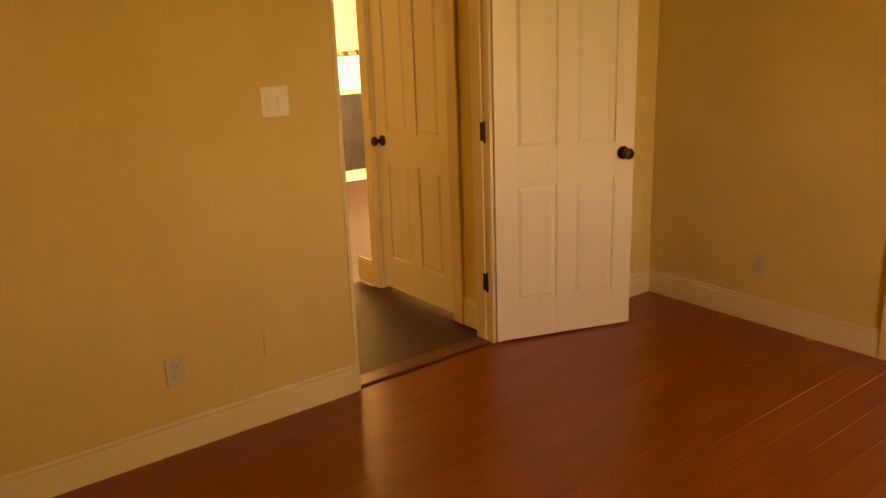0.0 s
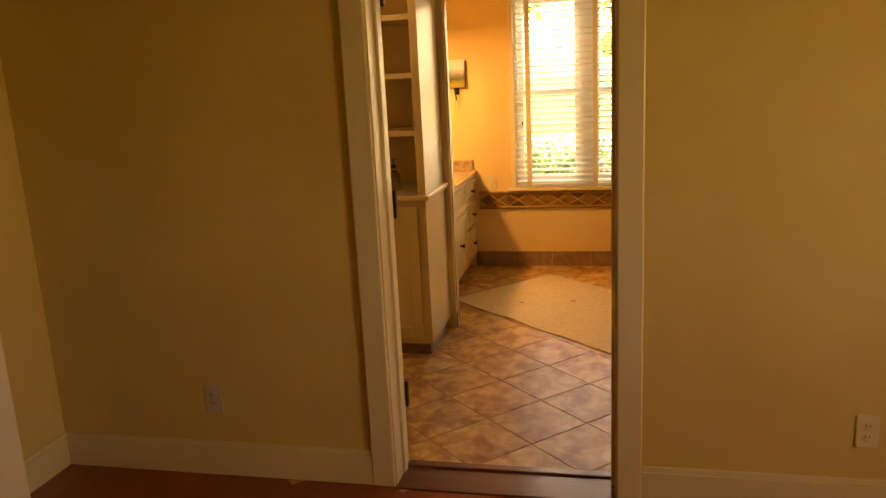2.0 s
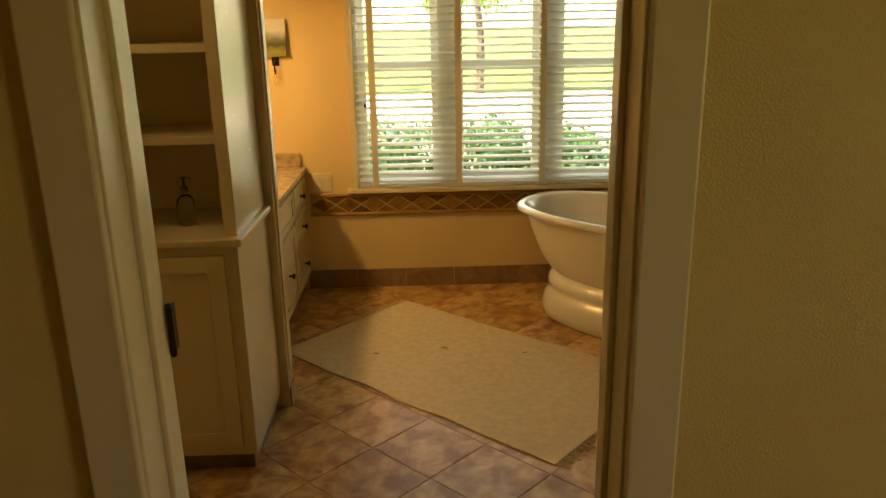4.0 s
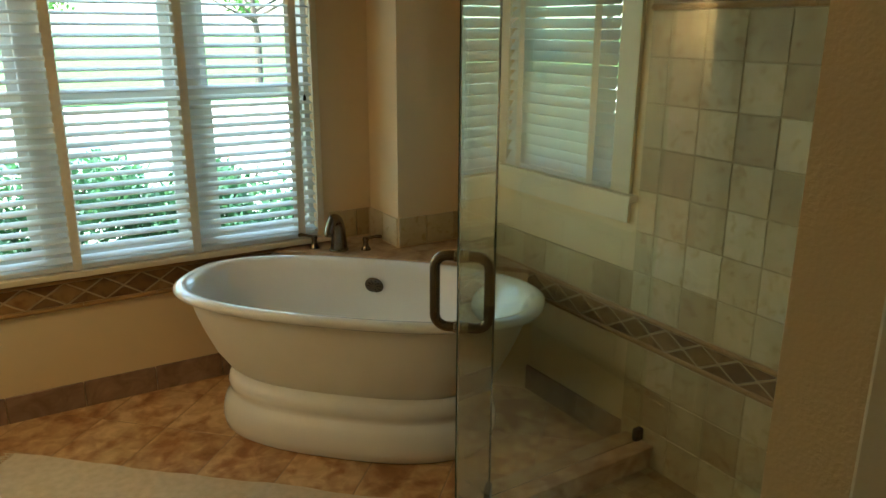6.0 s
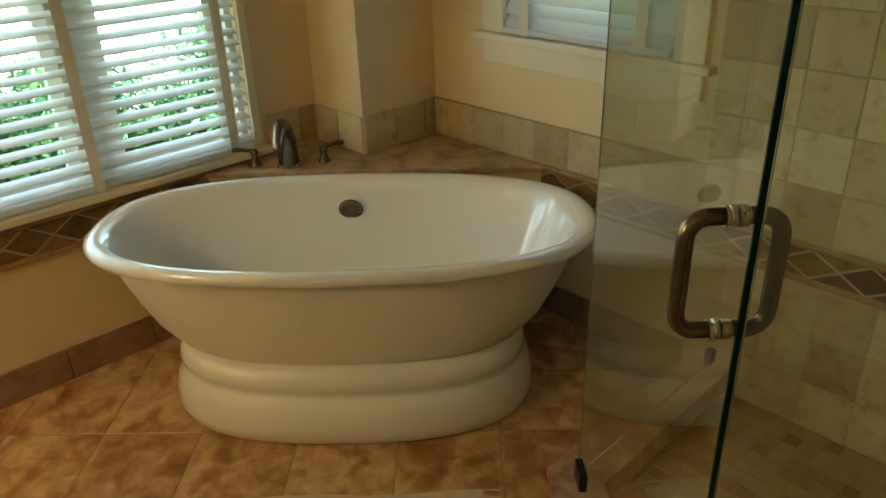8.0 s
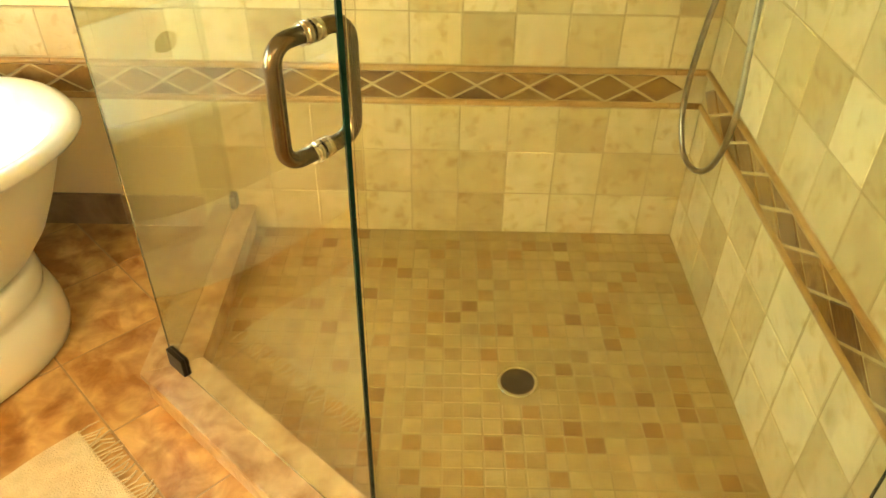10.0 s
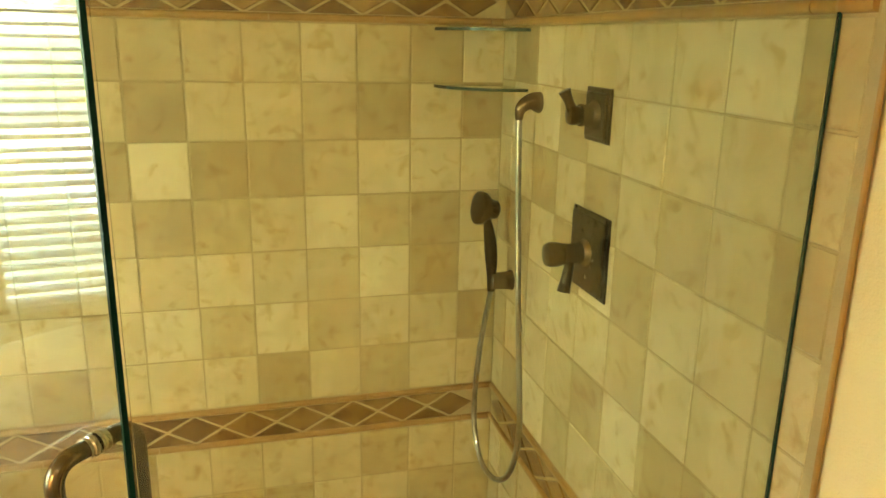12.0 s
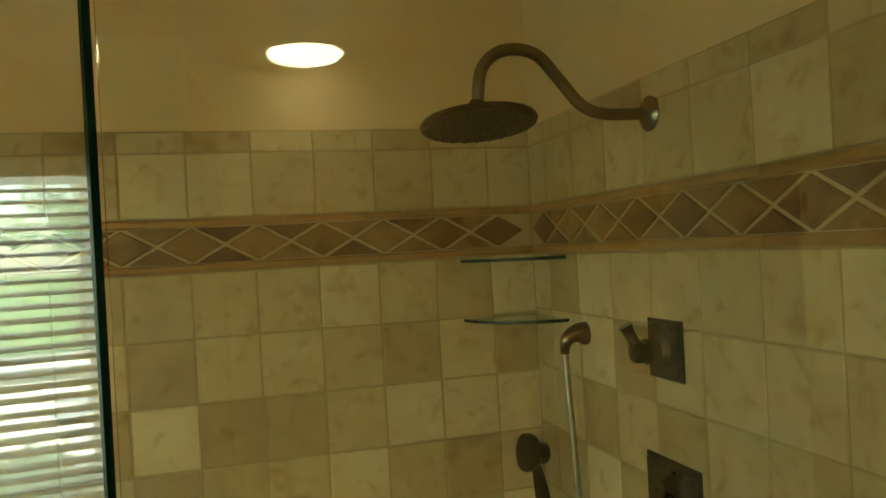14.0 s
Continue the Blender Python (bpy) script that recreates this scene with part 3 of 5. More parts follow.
# stone base along the window wall and the right wall
base = thing("stone_baseboard", "mottled brown stone tile baseboard", "baseboard", kind="structure")
x = -1.18
k = 0
while x < 1.16:
    w = min(0.305, 1.165 - x)
    bm = bmesh.new()
    box(bm, x, x + w - 0.003, YW - 0.012, YW - 0.0005, -0.004, 0.118, 0.002)
    part("base_tile", bm, M["stone_base"], base)
    x += 0.305
y = 4.66
while y < 5.88:
    bm = bmesh.new()
    box(bm, XB - 0.012, XB - 0.0005, y, min(y + 0.302, 5.885), -0.004, 0.118, 0.002)
    part("base_tile", bm, M["stone_base"], base)
    y += 0.305


# ---- windows and blinds ----
def window_unit(name, width, height, units, label, m):
    """Double-hung units side by side; local x along the wall, z up, y outwards, origin at the opening's lower left inside corner."""
    o = thing(name, label, "window", kind="structure", m=m)
    mw = 0.11
    uw = (width - mw * (units - 1)) / units
    bm = bmesh.new()
    for b in ((0, 0.025, 0.03, 0.14, 0, height), (width - 0.025, width, 0.03, 0.14, 0, height), (0.025, width - 0.025, 0.03, 0.14, height - 0.025, height), (0.025, width - 0.025, 0.03, 0.14, 0, 0.03)):
        box(bm, *b)
    part("window_frame", bm, M["sash"], o)
    for k in range(units - 1):
        bm = bmesh.new()
        x0 = (k + 1) * uw + k * mw
        box(bm, x0, x0 + mw, 0.04, 0.13, 0.03, height - 0.025, 0.003)
        part("mullion", bm, M["sash"], o)
    for k in range(units):
        x0 = k * (uw + mw) + (0.025 if k == 0 else 0)
        x1 = k * (uw + mw) + uw - (0.025 if k == units - 1 else 0)
        half = height * 0.5
        for nm, z0, z1, y0 in (("lower_sash", 0.03, half + 0.02, 0.06), ("upper_sash", half - 0.02, height - 0.025, 0.095)):
            bm = bmesh.new()
            s = 0.04
            for b in ((x0, x0 + s, z0, z1), (x1 - s, x1, z0, z1), (x0 + s, x1 - s, z0, z0 + s), (x0 + s, x1 - s, z1 - s, z1)):
                box(bm, b[0], b[1], y0, y0 + 0.032, b[2], b[3])
            sash = part(nm, bm, M["sash"], o)
            bm = bmesh.new()
            box(bm, x0 + s, x1 - s, y0 + 0.014, y0 + 0.018, z0 + s, z1 - s)
            g = part("pane", bm, M["pane"], sash)
            g.visible_shadow = False
    return o


window_unit("window_1", WX1 - WX0, WZ1 - WZ0, 3, "wide triple double-hung window behind blinds", pose(WX0, YW, WZ0))
window_unit("window_2", SY1 - SY0, SZ1 - SZ0, 1, "small side window behind closed blinds", pose(XB, SY1, SZ0, 0, 0, -90))


def window_trim(name, width, height, cw, m, label, apron):
    o = thing(name, label, "window trim", kind="structure", m=m)
    for nm, b in (("casing", (-cw, 0, -0.018, -0.0005, 0, height + cw)), ("casing", (width, width + cw, -0.018, -0.0005, 0, height + cw)),
                  ("head_casing", (0, width, -0.018, -0.0005, height, height + cw)), ("sill", (-cw - 0.03, width + cw + 0.03, -0.045, 0.03, -0.026, 0))):
        bm = bmesh.new()
        box(bm, *b, 0.004)
        part(nm, bm, M["trim"], o)
    if apron:
        bm = bmesh.new()
        box(bm, -cw, width + cw, -0.016, -0.0005, -0.026 - apron, -0.026, 0.004)
        part("apron", bm, M["trim"], o)


window_trim("window_trim_1", WX1 - WX0, WZ1 - WZ0, 0.035, pose(WX0, YW, WZ0), "slim cream window casing and sill", 0)
window_trim("window_trim_2", SY1 - SY0, SZ1 - SZ0, 0.10, pose(XB, SY1, SZ0, 0, 0, -90), "cream side window casing with sill and apron", 0.085)


def blind(name, width, height, tilt, tapes, m, label):
    """Two-inch slats on ladder tapes; local x along, z up from the sill, y outwards."""
    o = thing(name, label, "window blind", m=m)
    pitch, n = 0.0435, int((height - 0.09) / 0.0435)
    sl = bmesh.new()
    segs = 5
    rows = []
    for k in range(segs + 1):
        u = -0.025 + 0.05 * k / segs
        h = 0.0025 * (1 - (u / 0.025) ** 2)
        rows.append([sl.verts.new((x, u, h + s)) for x in (0.006, width - 0.006) for s in (0, 0.0028)])
    for a, b in zip(rows, rows[1:]):
        sl.faces.new((a[1], a[3], b[3], b[1]))
        sl.faces.new((a[0], b[0], b[2], a[2]))
        sl.faces.new((a[0], a[1], b[1], b[0]))
        sl.faces.new((a[2], b[2], b[3], a[3]))
    sl.faces.new((rows[0][0], rows[0][2], rows[0][3], rows[0][1]))
    sl.faces.new((rows[-1][0], rows[-1][1], rows[-1][3], rows[-1][2]))
    me = finish(sl, "slat", M["slat"])
    rng = random.Random(5)
    for k in range(n):
        s = new("slat", me)
        s.parent = o
        s.matrix_basis = pose(0, 0, 0.045 + k * pitch, tilt + rng.uniform(-2.5, 2.5), rng.uniform(-0.12, 0.12), 0)
    bm = bmesh.new()
    box(bm, 0.004, width - 0.004, -0.026, 0.026, 0.004, 0.026, 0.004)
    part("bottom_rail", bm, M["slat"], o)
    bm = bmesh.new()
    box(bm, 0.002, width - 0.002, -0.028, 0.028, height - 0.05, height - 0.002, 0.003)
    part("headrail", bm, M["slat"], o)
    for tx in tapes:
        bm = bmesh.new()
        for yy in (-0.0285, 0.0275):
            box(bm, tx - 0.018, tx + 0.018, yy, yy + 0.001, 0.004, height - 0.05)
        box(bm, tx - 0.018, tx + 0.018, -0.0285, 0.0285, 0.002, 0.0038)
        part("ladder_tape", bm, M["tape"], o)
    return o


bl = blind("blind", WX1 - WX0 - 0.004, WZ1 - WZ0, 15, [t - WX0 for t in (-0.735, -0.23, 0.27, 0.775)], pose(WX0 + 0.002, YW + 0.0, WZ0), "wide white slatted blind with cream tapes, tilted open")
blind("blind", SY1 - SY0 - 0.004, SZ1 - SZ0, 52, [0.10, 0.56], pose(XB + 0.0, SY1 - 0.002, SZ0, 0, 0, -90), "white slatted blind on side window, nearly closed")
for cx, z0 in ((WX0 + 0.06, 1.12), (WX1 - 0.05, 1.3)):
    bm = bmesh.new()
    lx, lz = cx - WX0 - 0.002, z0 - WZ0
    tube(bm, [(lx, -0.034, 2.03 - WZ0), (lx + 0.003, -0.036, lz + 0.03)], 0.0012, 6)
    c = part("cord", bm, M["tape"], bl, "thin white pull cord")
    bm = bmesh.new()
    lathe(bm, [(0.003, 0.03), (0.006, 0.02), (0.008, 0.004), (0.004, 0)], 10, Matrix.Translation((lx + 0.003, -0.036, lz)))
    part("tassel", bm, M["bronze"], c, "dark wooden tassel", 40)

# ---- tub, deck and faucet ----
tub = thing("pedestal_tub", "white enamel double-ended pedestal bathtub", "bathtub", m=pose(0.728, 5.446, 0, 0, 0, -44.5))


def loft(prof, n=72, e=2.55):
    bm = bmesh.new()
    rings = []
    for a, b, z in prof:
        ring = []
        for k in range(n):
            th = 2 * math.pi * k / n
            c, s = math.cos(th), math.sin(th)
            ring.append(bm.verts.new((a * math.copysign(abs(c) ** (2 / e), c), b * math.copysign(abs(s) ** (2 / e), s), z)))
        rings.append(ring)
    for p, q in zip(rings, rings[1:]):
        for k in range(n):
            bm.faces.new((p[k], p[(k + 1) % n], q[(k + 1) % n], q[k]))
    return bm, rings


bm, r = loft([(0.533, 0.262, 0.245), (0.556, 0.276, 0.262), (0.615, 0.300, 0.33), (0.656, 0.318, 0.41), (0.690, 0.335, 0.49), (0.708, 0.346, 0.555), (0.724, 0.354, 0.570)])
part("shell", bm, M["tub_out"], tub, "cream painted outer shell", 60)
bm, r = loft([(0.72, 0.352, 0.5705), (0.752, 0.372, 0.571), (0.771, 0.383, 0.579), (0.778, 0.387, 0.592), (0.772, 0.383, 0.605), (0.754, 0.370, 0.614), (0.728, 0.352, 0.612),
              (0.708, 0.338, 0.598), (0.690, 0.325, 0.56), (0.660, 0.302, 0.48), (0.62, 0.275, 0.38), (0.565, 0.24, 0.29), (0.48, 0.19, 0.235), (0.30, 0.11, 0.218)])
bm.faces.new(r[-1])
part("basin", bm, M["enamel"], tub, "glossy white enamel basin and rolled rim", 70)
bm, r = loft([(0.574, 0.327, 0.0), (0.586, 0.339, 0.012), (0.592, 0.346, 0.05), (0.586, 0.340, 0.10), (0.572, 0.326, 0.135), (0.556, 0.309, 0.152), (0.552, 0.303, 0.165),
              (0.560, 0.311, 0.180), (0.562, 0.313, 0.205), (0.554, 0.302, 0.230), (0.541, 0.282, 0.244), (0.496, 0.235, 0.2455)])
bm.faces.new(r[0][::-1])
bm.faces.new(r[-1])
part("pedestal", bm, M["enamel"], tub, "white stepped oval pedestal", 60)
bm = bmesh.new()
lathe(bm, [(0.043, 0), (0.043, 0.004), (0.037, 0.009), (0.012, 0.011)], 28)
for k in range(10):
    a = 2 * math.pi * k / 10
    box(bm, 0.012, 0.032, -0.0025, 0.0025, 0.009, 0.0125, 0, Matrix.Rotation(a, 4, "Z"))
bmesh.ops.transform(bm, matrix=pose(-0.02, 0.302, 0.508, 106, 0, 0), verts=bm.verts)
of = part("overflow_plate", bm, M["nickel"], tub, "round slotted bronze overflow plate", 40)

deck = thing("tub_deck", "travertine tiled corner deck behind the tub", "ledge", kind="structure")
bm = bmesh.new()
prism(bm, [(0.655, YW - 0.0006), (XB - 0.0006, 5.30), (XB - 0.0006, 5.8845), (1.1645, 5.8845), (1.1645, YW - 0.0006)], 0.0, 0.575)
part("deck_base", bm, M["bath_wall"], deck)
bm = bmesh.new()
prism(bm, [(0.625, YW - 0.0006), (XB - 0.0006, 5.27), (XB - 0.0006, 5.8845), (1.1645, 5.8845), (1.1645, YW - 0.0006)], 0.575, 0.595, 0.004)
part("deck_top", bm, M["curb"], deck, "mottled tan stone deck top")


def faucet():
    f = thing("tub_faucet", "bronze three-piece deck tub faucet", "faucet")
    sx, sy, dz = 0.905, 6.01, 0.595
    bm = bmesh.new()
    ex, ey = sx - 0.085, sy - 0.085
    pts = smooth_path([(sx, sy, dz), (sx, sy, dz + 0.09), (sx - 0.015, sy - 0.015, dz + 0.15), (sx - 0.05, sy - 0.05, dz + 0.165), (ex, ey, dz + 0.125), (ex - 0.01, ey - 0.01, dz + 0.10)])
    tube(bm, pts, [0.042 - 0.027 * (i / (len(pts) - 1)) ** 0.8 for i in range(len(pts))], 18)
    lathe(bm, [(0.047, 0), (0.047, 0.005), (0.042, 0.010)], 24, Matrix.Translation((sx, sy, dz)))
    part("spout", bm, M["nickel"], f, smooth=50)
    for tx, ty, a in ((0.815, 6.098, 150), (1.018, 5.945, -30)):
        bm = bmesh.new()
        lathe(bm, [(0.024, 0), (0.024, 0.005), (0.015, 0.018), (0.012, 0.04), (0.016, 0.052), (0.013, 0.062)], 18, Matrix.Translation((tx, ty, dz)))
        h = part("valve_body", bm, M["nickel"], f, smooth=40)
        bm = bmesh.new()
        d = Vector((math.cos(radians(a)), math.sin(radians(a)), 0))
        p = Vector((tx, ty, dz + 0.057))
        tube(bm, smooth_path([p - d * 0.012, p + d * 0.02 + Vector((0, 0, 0.004)), p + d * 0.055 + Vector((0, 0, 0.01)), p + d * 0.078 + Vector((0, 0, 0.008))], 4), [0.006] * 4 + [0.007] * 4 + [0.009] * 4 + [0.004], 10)
        part("lever", bm, M["nickel"], h, smooth=50)


faucet()

# ---- vanity and tower cabinet ----
VX, VY0 = -1.18, 4.74
van = thing("vanity", "cream painted vanity with recessed drawers and bronze knobs", "vanity")
bm = bmesh.new()
box(bm, XL + 0.001, VX, VY0 + 0.001, YW - 0.014, 0.09, 0.745, 0.003)
part("body", bm, M["cabinet"], van)
bm = bmesh.new()
box(bm, XL + 0.001, VX - 0.06, VY0 + 0.001, YW - 0.014, 0, 0.09)
part("toe_kick", bm, M["stone_base"], van)


def small_knob(parent, x, y, z):
    bm = bmesh.new()
    lathe(bm, [(0.008, 0), (0.006, 0.006), (0.007, 0.014), (0.015, 0.020), (0.016, 0.026), (0.010, 0.031)], 14, pose(x, y, z, 0, 90, 0))
    return part("knob", bm, M["bronze"], parent, "small bronze knob", 40)


def front(parent, name, y0, y1, z0, z1, x=VX, rail=0.045):
    bm = bmesh.new()
    for b in ((y0, y0 + rail, z0, z1), (y1 - rail, y1, z0, z1), (y0 + rail, y1 - rail, z0, z0 + rail), (y0 + rail, y1 - rail, z1 - rail, z1)):
        box(bm, x + 0.0005, x + 0.02, b[0], b[1], b[2], b[3], 0.002)
    box(bm, x + 0.0005, x + 0.011, y0 + rail - 0.002, y1 - rail + 0.002, z0 + rail - 0.002, z1 - rail + 0.002)
    return part(name, bm, M["cabinet"], parent)


for y0, y1, zs in ((VY0 + 0.03, 5.25, ((0.12, 0.53), (0.56, 0.72))), (5.28, 5.72, ((0.12, 0.53), (0.56, 0.72))), (5.75, 6.14, ((0.12, 0.36), (0.39, 0.54), (0.57, 0.72)))):
    for z0, z1 in zs:
        d = front(van, "drawer" if z1 - z0 < 0.3 else "door", y0, y1, z0, z1, rail=0.03 if z1 - z0 < 0.2 else 0.045)
        if y0 > 5.7 or (y0 > 5.2 and z1 - z0 > 0.3):
            small_knob(d, VX + 0.02, (y0 + y1) / 2 if z1 - z0 < 0.3 else (y1 - 0.03 if y0 < 5 else y0 + 0.15), (z0 + z1) / 2 if z1 - z0 < 0.3 else 0.33)
bm = bmesh.new()
box(bm, XL + 0.001, VX + 0.03, VY0 + 0.001, YW - 0.0015, 0.745, 0.778, 0.005)
part("worktop", bm, M["granite"], van, "speckled tan stone top")
bm = bmesh.new()
box(bm, XL + 0.001, VX + 0.0, YW - 0.02, YW - 0.0015, 0.779, 0.86, 0.003)
part("backsplash", bm, M["granite"], van, "low tan stone backsplash")

tower = thing("tower_cabinet", "tall cream built-in cabinet with open shelves facing the door", "cabinet")
TX, TY, TY1, TZ, TTOP = -1.08, 4.13, 4.62, 0.90, 2.3
bm = bmesh.new()
box(bm, XL + 0.001, TX, TY, TY1, 0.07, TZ - 0.028, 0.003)
part("base_cabinet", bm, M["cabinet"], tower)
bm = bmesh.new()
box(bm, XL + 0.001, TX - 0.02, TY + 0.03, TY1 - 0.02, 0, 0.07)
part("toe_kick", bm, M["stone_base"], tower)
# one even cabinet paint all over, with bevelled edges
bm = bmesh.new()
box(bm, XL + 0.001, TX + 0.022, TY - 0.025, TY1 + 0.002, TZ - 0.028, TZ, 0.006)
part("ledge", bm, M["cabinet"], tower, "cream ledge with a rounded edge")
bm = bmesh.new()
UY = TY + 0.02
SW = 0.045
box(bm, TX - SW, TX - 0.002, UY, UY + 0.022, TZ, TTOP, 0.002)
box(bm, XL + 0.001, XL + SW + 0.05, UY, UY + 0.022, TZ, TTOP, 0.002)
part("face_frame", bm, M["cabinet"], tower)
bm = bmesh.new()
box(bm, TX - 0.022, TX - 0.0025, UY + 0.0225, TY1, TZ, TTOP)
part("side_panel", bm, M["cabinet"], tower)
bm = bmesh.new()
box(bm, XL + 0.001, TX - 0.0225, TY1 - 0.02, TY1, TZ, TTOP)
part("back_panel", bm, M["cabinet"], tower)
bm = bmesh.new()
box(bm, XL + 0.001, TX - 0.0225, UY + 0.0225, TY1 - 0.02, TTOP - 0.03, TTOP)
part("top", bm, M["cabinet"], tower)
for z in (1.205, 1.505, 1.80, 2.08):
    bm = bmesh.new()
    box(bm, XL + 0.001, TX - 0.0225, UY + 0.06, TY1 - 0.0205, z, z + 0.028, 0.002)
    part("shelf", bm, M["cabinet"], tower)
bm = bmesh.new()
d0, d1 = XL + 0.06, TX - 0.045
for b in ((d0, d0 + 0.06, 0.11, 0.84), (d1 - 0.06, d1, 0.11, 0.84), (d0 + 0.06, d1 - 0.06, 0.11, 0.17), (d0 + 0.06, d1 - 0.06, 0.78, 0.84)):
    box(bm, b[0], b[1], TY - 0.019, TY - 0.0005, b[2], b[3], 0.002)
box(bm, d0 + 0.058, d1 - 0.058, TY - 0.010, TY - 0.0005, 0.168, 0.782)
td = part("door", bm, M["cabinet"], tower)
bm = bmesh.new()
box(bm, XL + 0.001, -1.045, TY1 + 0.003, TY1 + 0.10, 0.0, TTOP, 0.004)
box(bm, -1.0455, -1.038, TY1 + 0.025, TY1 + 0.08, 0.16, TTOP - 0.05, 0.002)
part("end_panel", bm, M["cabinet"], tower)
bm = bmesh.new()
box(bm, -1.045, -1.037, TY1 + 0.004, TY1 + 0.099, 0.0, 0.09, 0.002)
part("plinth_block", bm, M["stone_base"], tower, "brown stone base of the end panel")
b = thing("pump_bottle", "small clear glass pump bottle on the shelf", "bottle", m=pose(-1.30, 4.33, TZ))
bm = bmesh.new()
lathe(bm, [(0.030, 0), (0.033, 0.01), (0.033, 0.08), (0.026, 0.10), (0.012, 0.11), (0.012, 0.125)], 20)
part("bottle_body", bm, M["bottle"], b, smooth=40)
bm = bmesh.new()
lathe(bm, [(0.014, 0.126), (0.014, 0.14), (0.005, 0.142), (0.005, 0.165), (0.010, 0.168), (0.010, 0.175)], 14)
tube(bm, [(0, 0, 0.171), (0.03, -0.01, 0.168)], 0.004, 8)
part("pump", bm, M["nickel"], b, smooth=40)

# picture on its hook beside the window
pic = thing("picture", "small landscape painting hung on the cream wall", "picture", m=pose(-1.305, YW - 0.022, 1.525, -4, 0, 0))
bm = bmesh.new()
box(bm, -0.092, 0.092, -0.009, 0.009, -0.105, 0.105, 0.002)
part("canvas", bm, M["painting"], pic, "green field and grey hills under pale sky")
bm = bmesh.new()
box(bm, -0.088, 0.088, 0.0092, 0.016, -0.10, 0.10, 0.002)
part("backing", bm, M["frame_wood"], pic)
hk = thing("wall_hook", "black iron hook with a thin metal chain", "hook", m=pose(-1.285, YW - 0.0005, 1.40))
bm = bmesh.new()
box(bm, -0.02, 0.02, -0.006, 0, -0.03, 0.03, 0.002)
tube(bm, smooth_path([(0, -0.006, 0.0), (0, -0.035, -0.01), (0, -0.05, -0.045), (0, -0.035, -0.07), (0, -0.025, -0.05)], 5), 0.005, 8)
part("hook", bm, M["bronze"], hk, smooth=40)
bm = bmesh.new()
for k in range(9):
    a = math.pi * 2 * k / 9
    bx = (0.012 * math.cos(a), -0.036, -0.105 + 0.03 * math.sin(a))
    bx2 = (0.012 * math.cos(a + 0.7), -0.036, -0.105 + 0.03 * math.sin(a + 0.7))
    tube(bm, [bx, bx2], 0.0022, 6)
tube(bm, [(0.006, -0.036, -0.078), (0.0, -0.036, -0.07)], 0.0022, 6)
part("chain", bm, M["chrome"], hk)
wall_plate("cover_plate_low", on_south(-1.06, YW, 0.675), "cream double switch plate beside the vanity", 2, "switch", "trim")

# ---- rug ----
rug = thing("rug", "cream flat-woven cotton rug with short fringe", "rug", m=pose(-0.565, 5.89, 0.0, 0, 0, -42.5))
RL, RW = 1.64, 0.925
bm = bmesh.new()
nx, ny = 60, 34
vs = []
for i in range(nx + 1):
    for j in range(ny + 1):
        x, y = RL * i / nx, -RW * j / ny
        x += 0.008 * noise.noise((y * 5, i / nx * 2, 1)) if i in (0, nx) else 0
        y += 0.012 * noise.noise((x * 4, j / ny * 2, 5)) if j in (0, ny) else 0
        z = 0.007 + 0.003 * noise.noise((x * 3, y * 3, 0)) + 0.0012 * math.sin(x * 190)
        vs.append(bm.verts.new((x, y, z)))
for i in range(nx):
    for j in range(ny):
        a = i * (ny + 1) + j
        bm.faces.new((vs[a], vs[a + 1], vs[a + ny + 2], vs[a + ny + 1]))
ext = bmesh.ops.extrude_face_region(bm, geom=bm.faces[:])
bmesh.ops.translate(bm, vec=(0, 0, -0.0045), verts=[v for v in ext["geom"] if isinstance(v, bmesh.types.BMVert)])
part("woven_field", bm, M["rug"], rug, smooth=60)
rng = random.Random(3)
for end in (0, 1):
    bm = bmesh.new()
    for k in range(74):
        y = -RW * (k + 0.5) / 74 + rng.uniform(-0.003, 0.003)
        x0 = RL if end else 0
        s = 1 if end else -1
        L = rng.uniform(0.035, 0.06)
        tube(bm, [(x0 - s * 0.004, y, 0.007), (x0 + s * L * 0.5, y + rng.uniform(-0.008, 0.008), 0.006), (x0 + s * L, y + rng.uniform(-0.014, 0.014), 0.004)], 0.0022, 5)
    tagged(part("fringe", bm, M["rug"], rug, "loose cotton fringe"), kind="stuff")
bm = bmesh.new()
for cx, cy, a in ((0.62, -0.40, 0.6), (0.98, -0.20, 1.1), (0.40, -0.66, 0.3)):
    tube(bm, [(cx, cy, 0.0125), (cx + 0.03 * math.cos(a), cy + 0.03 * math.sin(a), 0.0135)], 0.0018, 5)
tagged(part("loose_thread", bm, M["frame_wood"], rug, "dark loose threads"), kind="stuff")

# ---- shower glass ----


def glass_panel(name, a, b, z0, z1, label, edges=(0, 0)):
    a, b = Vector((*a, 0)), Vector((*b, 0))
    d = (b - a)
    L = d.length
    o = thing(name, label, "shower glass", m=Matrix.Translation(a) @ Matrix.Rotation(math.atan2(d.y, d.x), 4, "Z"))
    bm = bmesh.new()
    box(bm, 0.002, L - 0.002, -0.004, 0.004, z0, z1)
    g = part("pane", bm, M["glass"], o)
    g.visible_shadow = False
    for on, x0, x1 in ((edges[0], -0.001, 0.003), (edges[1], L - 0.003, L + 0.001)):
        if on:
            bm = bmesh.new()
            box(bm, x0, x1, -0.0042, 0.0042, z0, z1)
            part("edge", bm, M["edge"], o, "dark green polished glass edge")
    return o, L


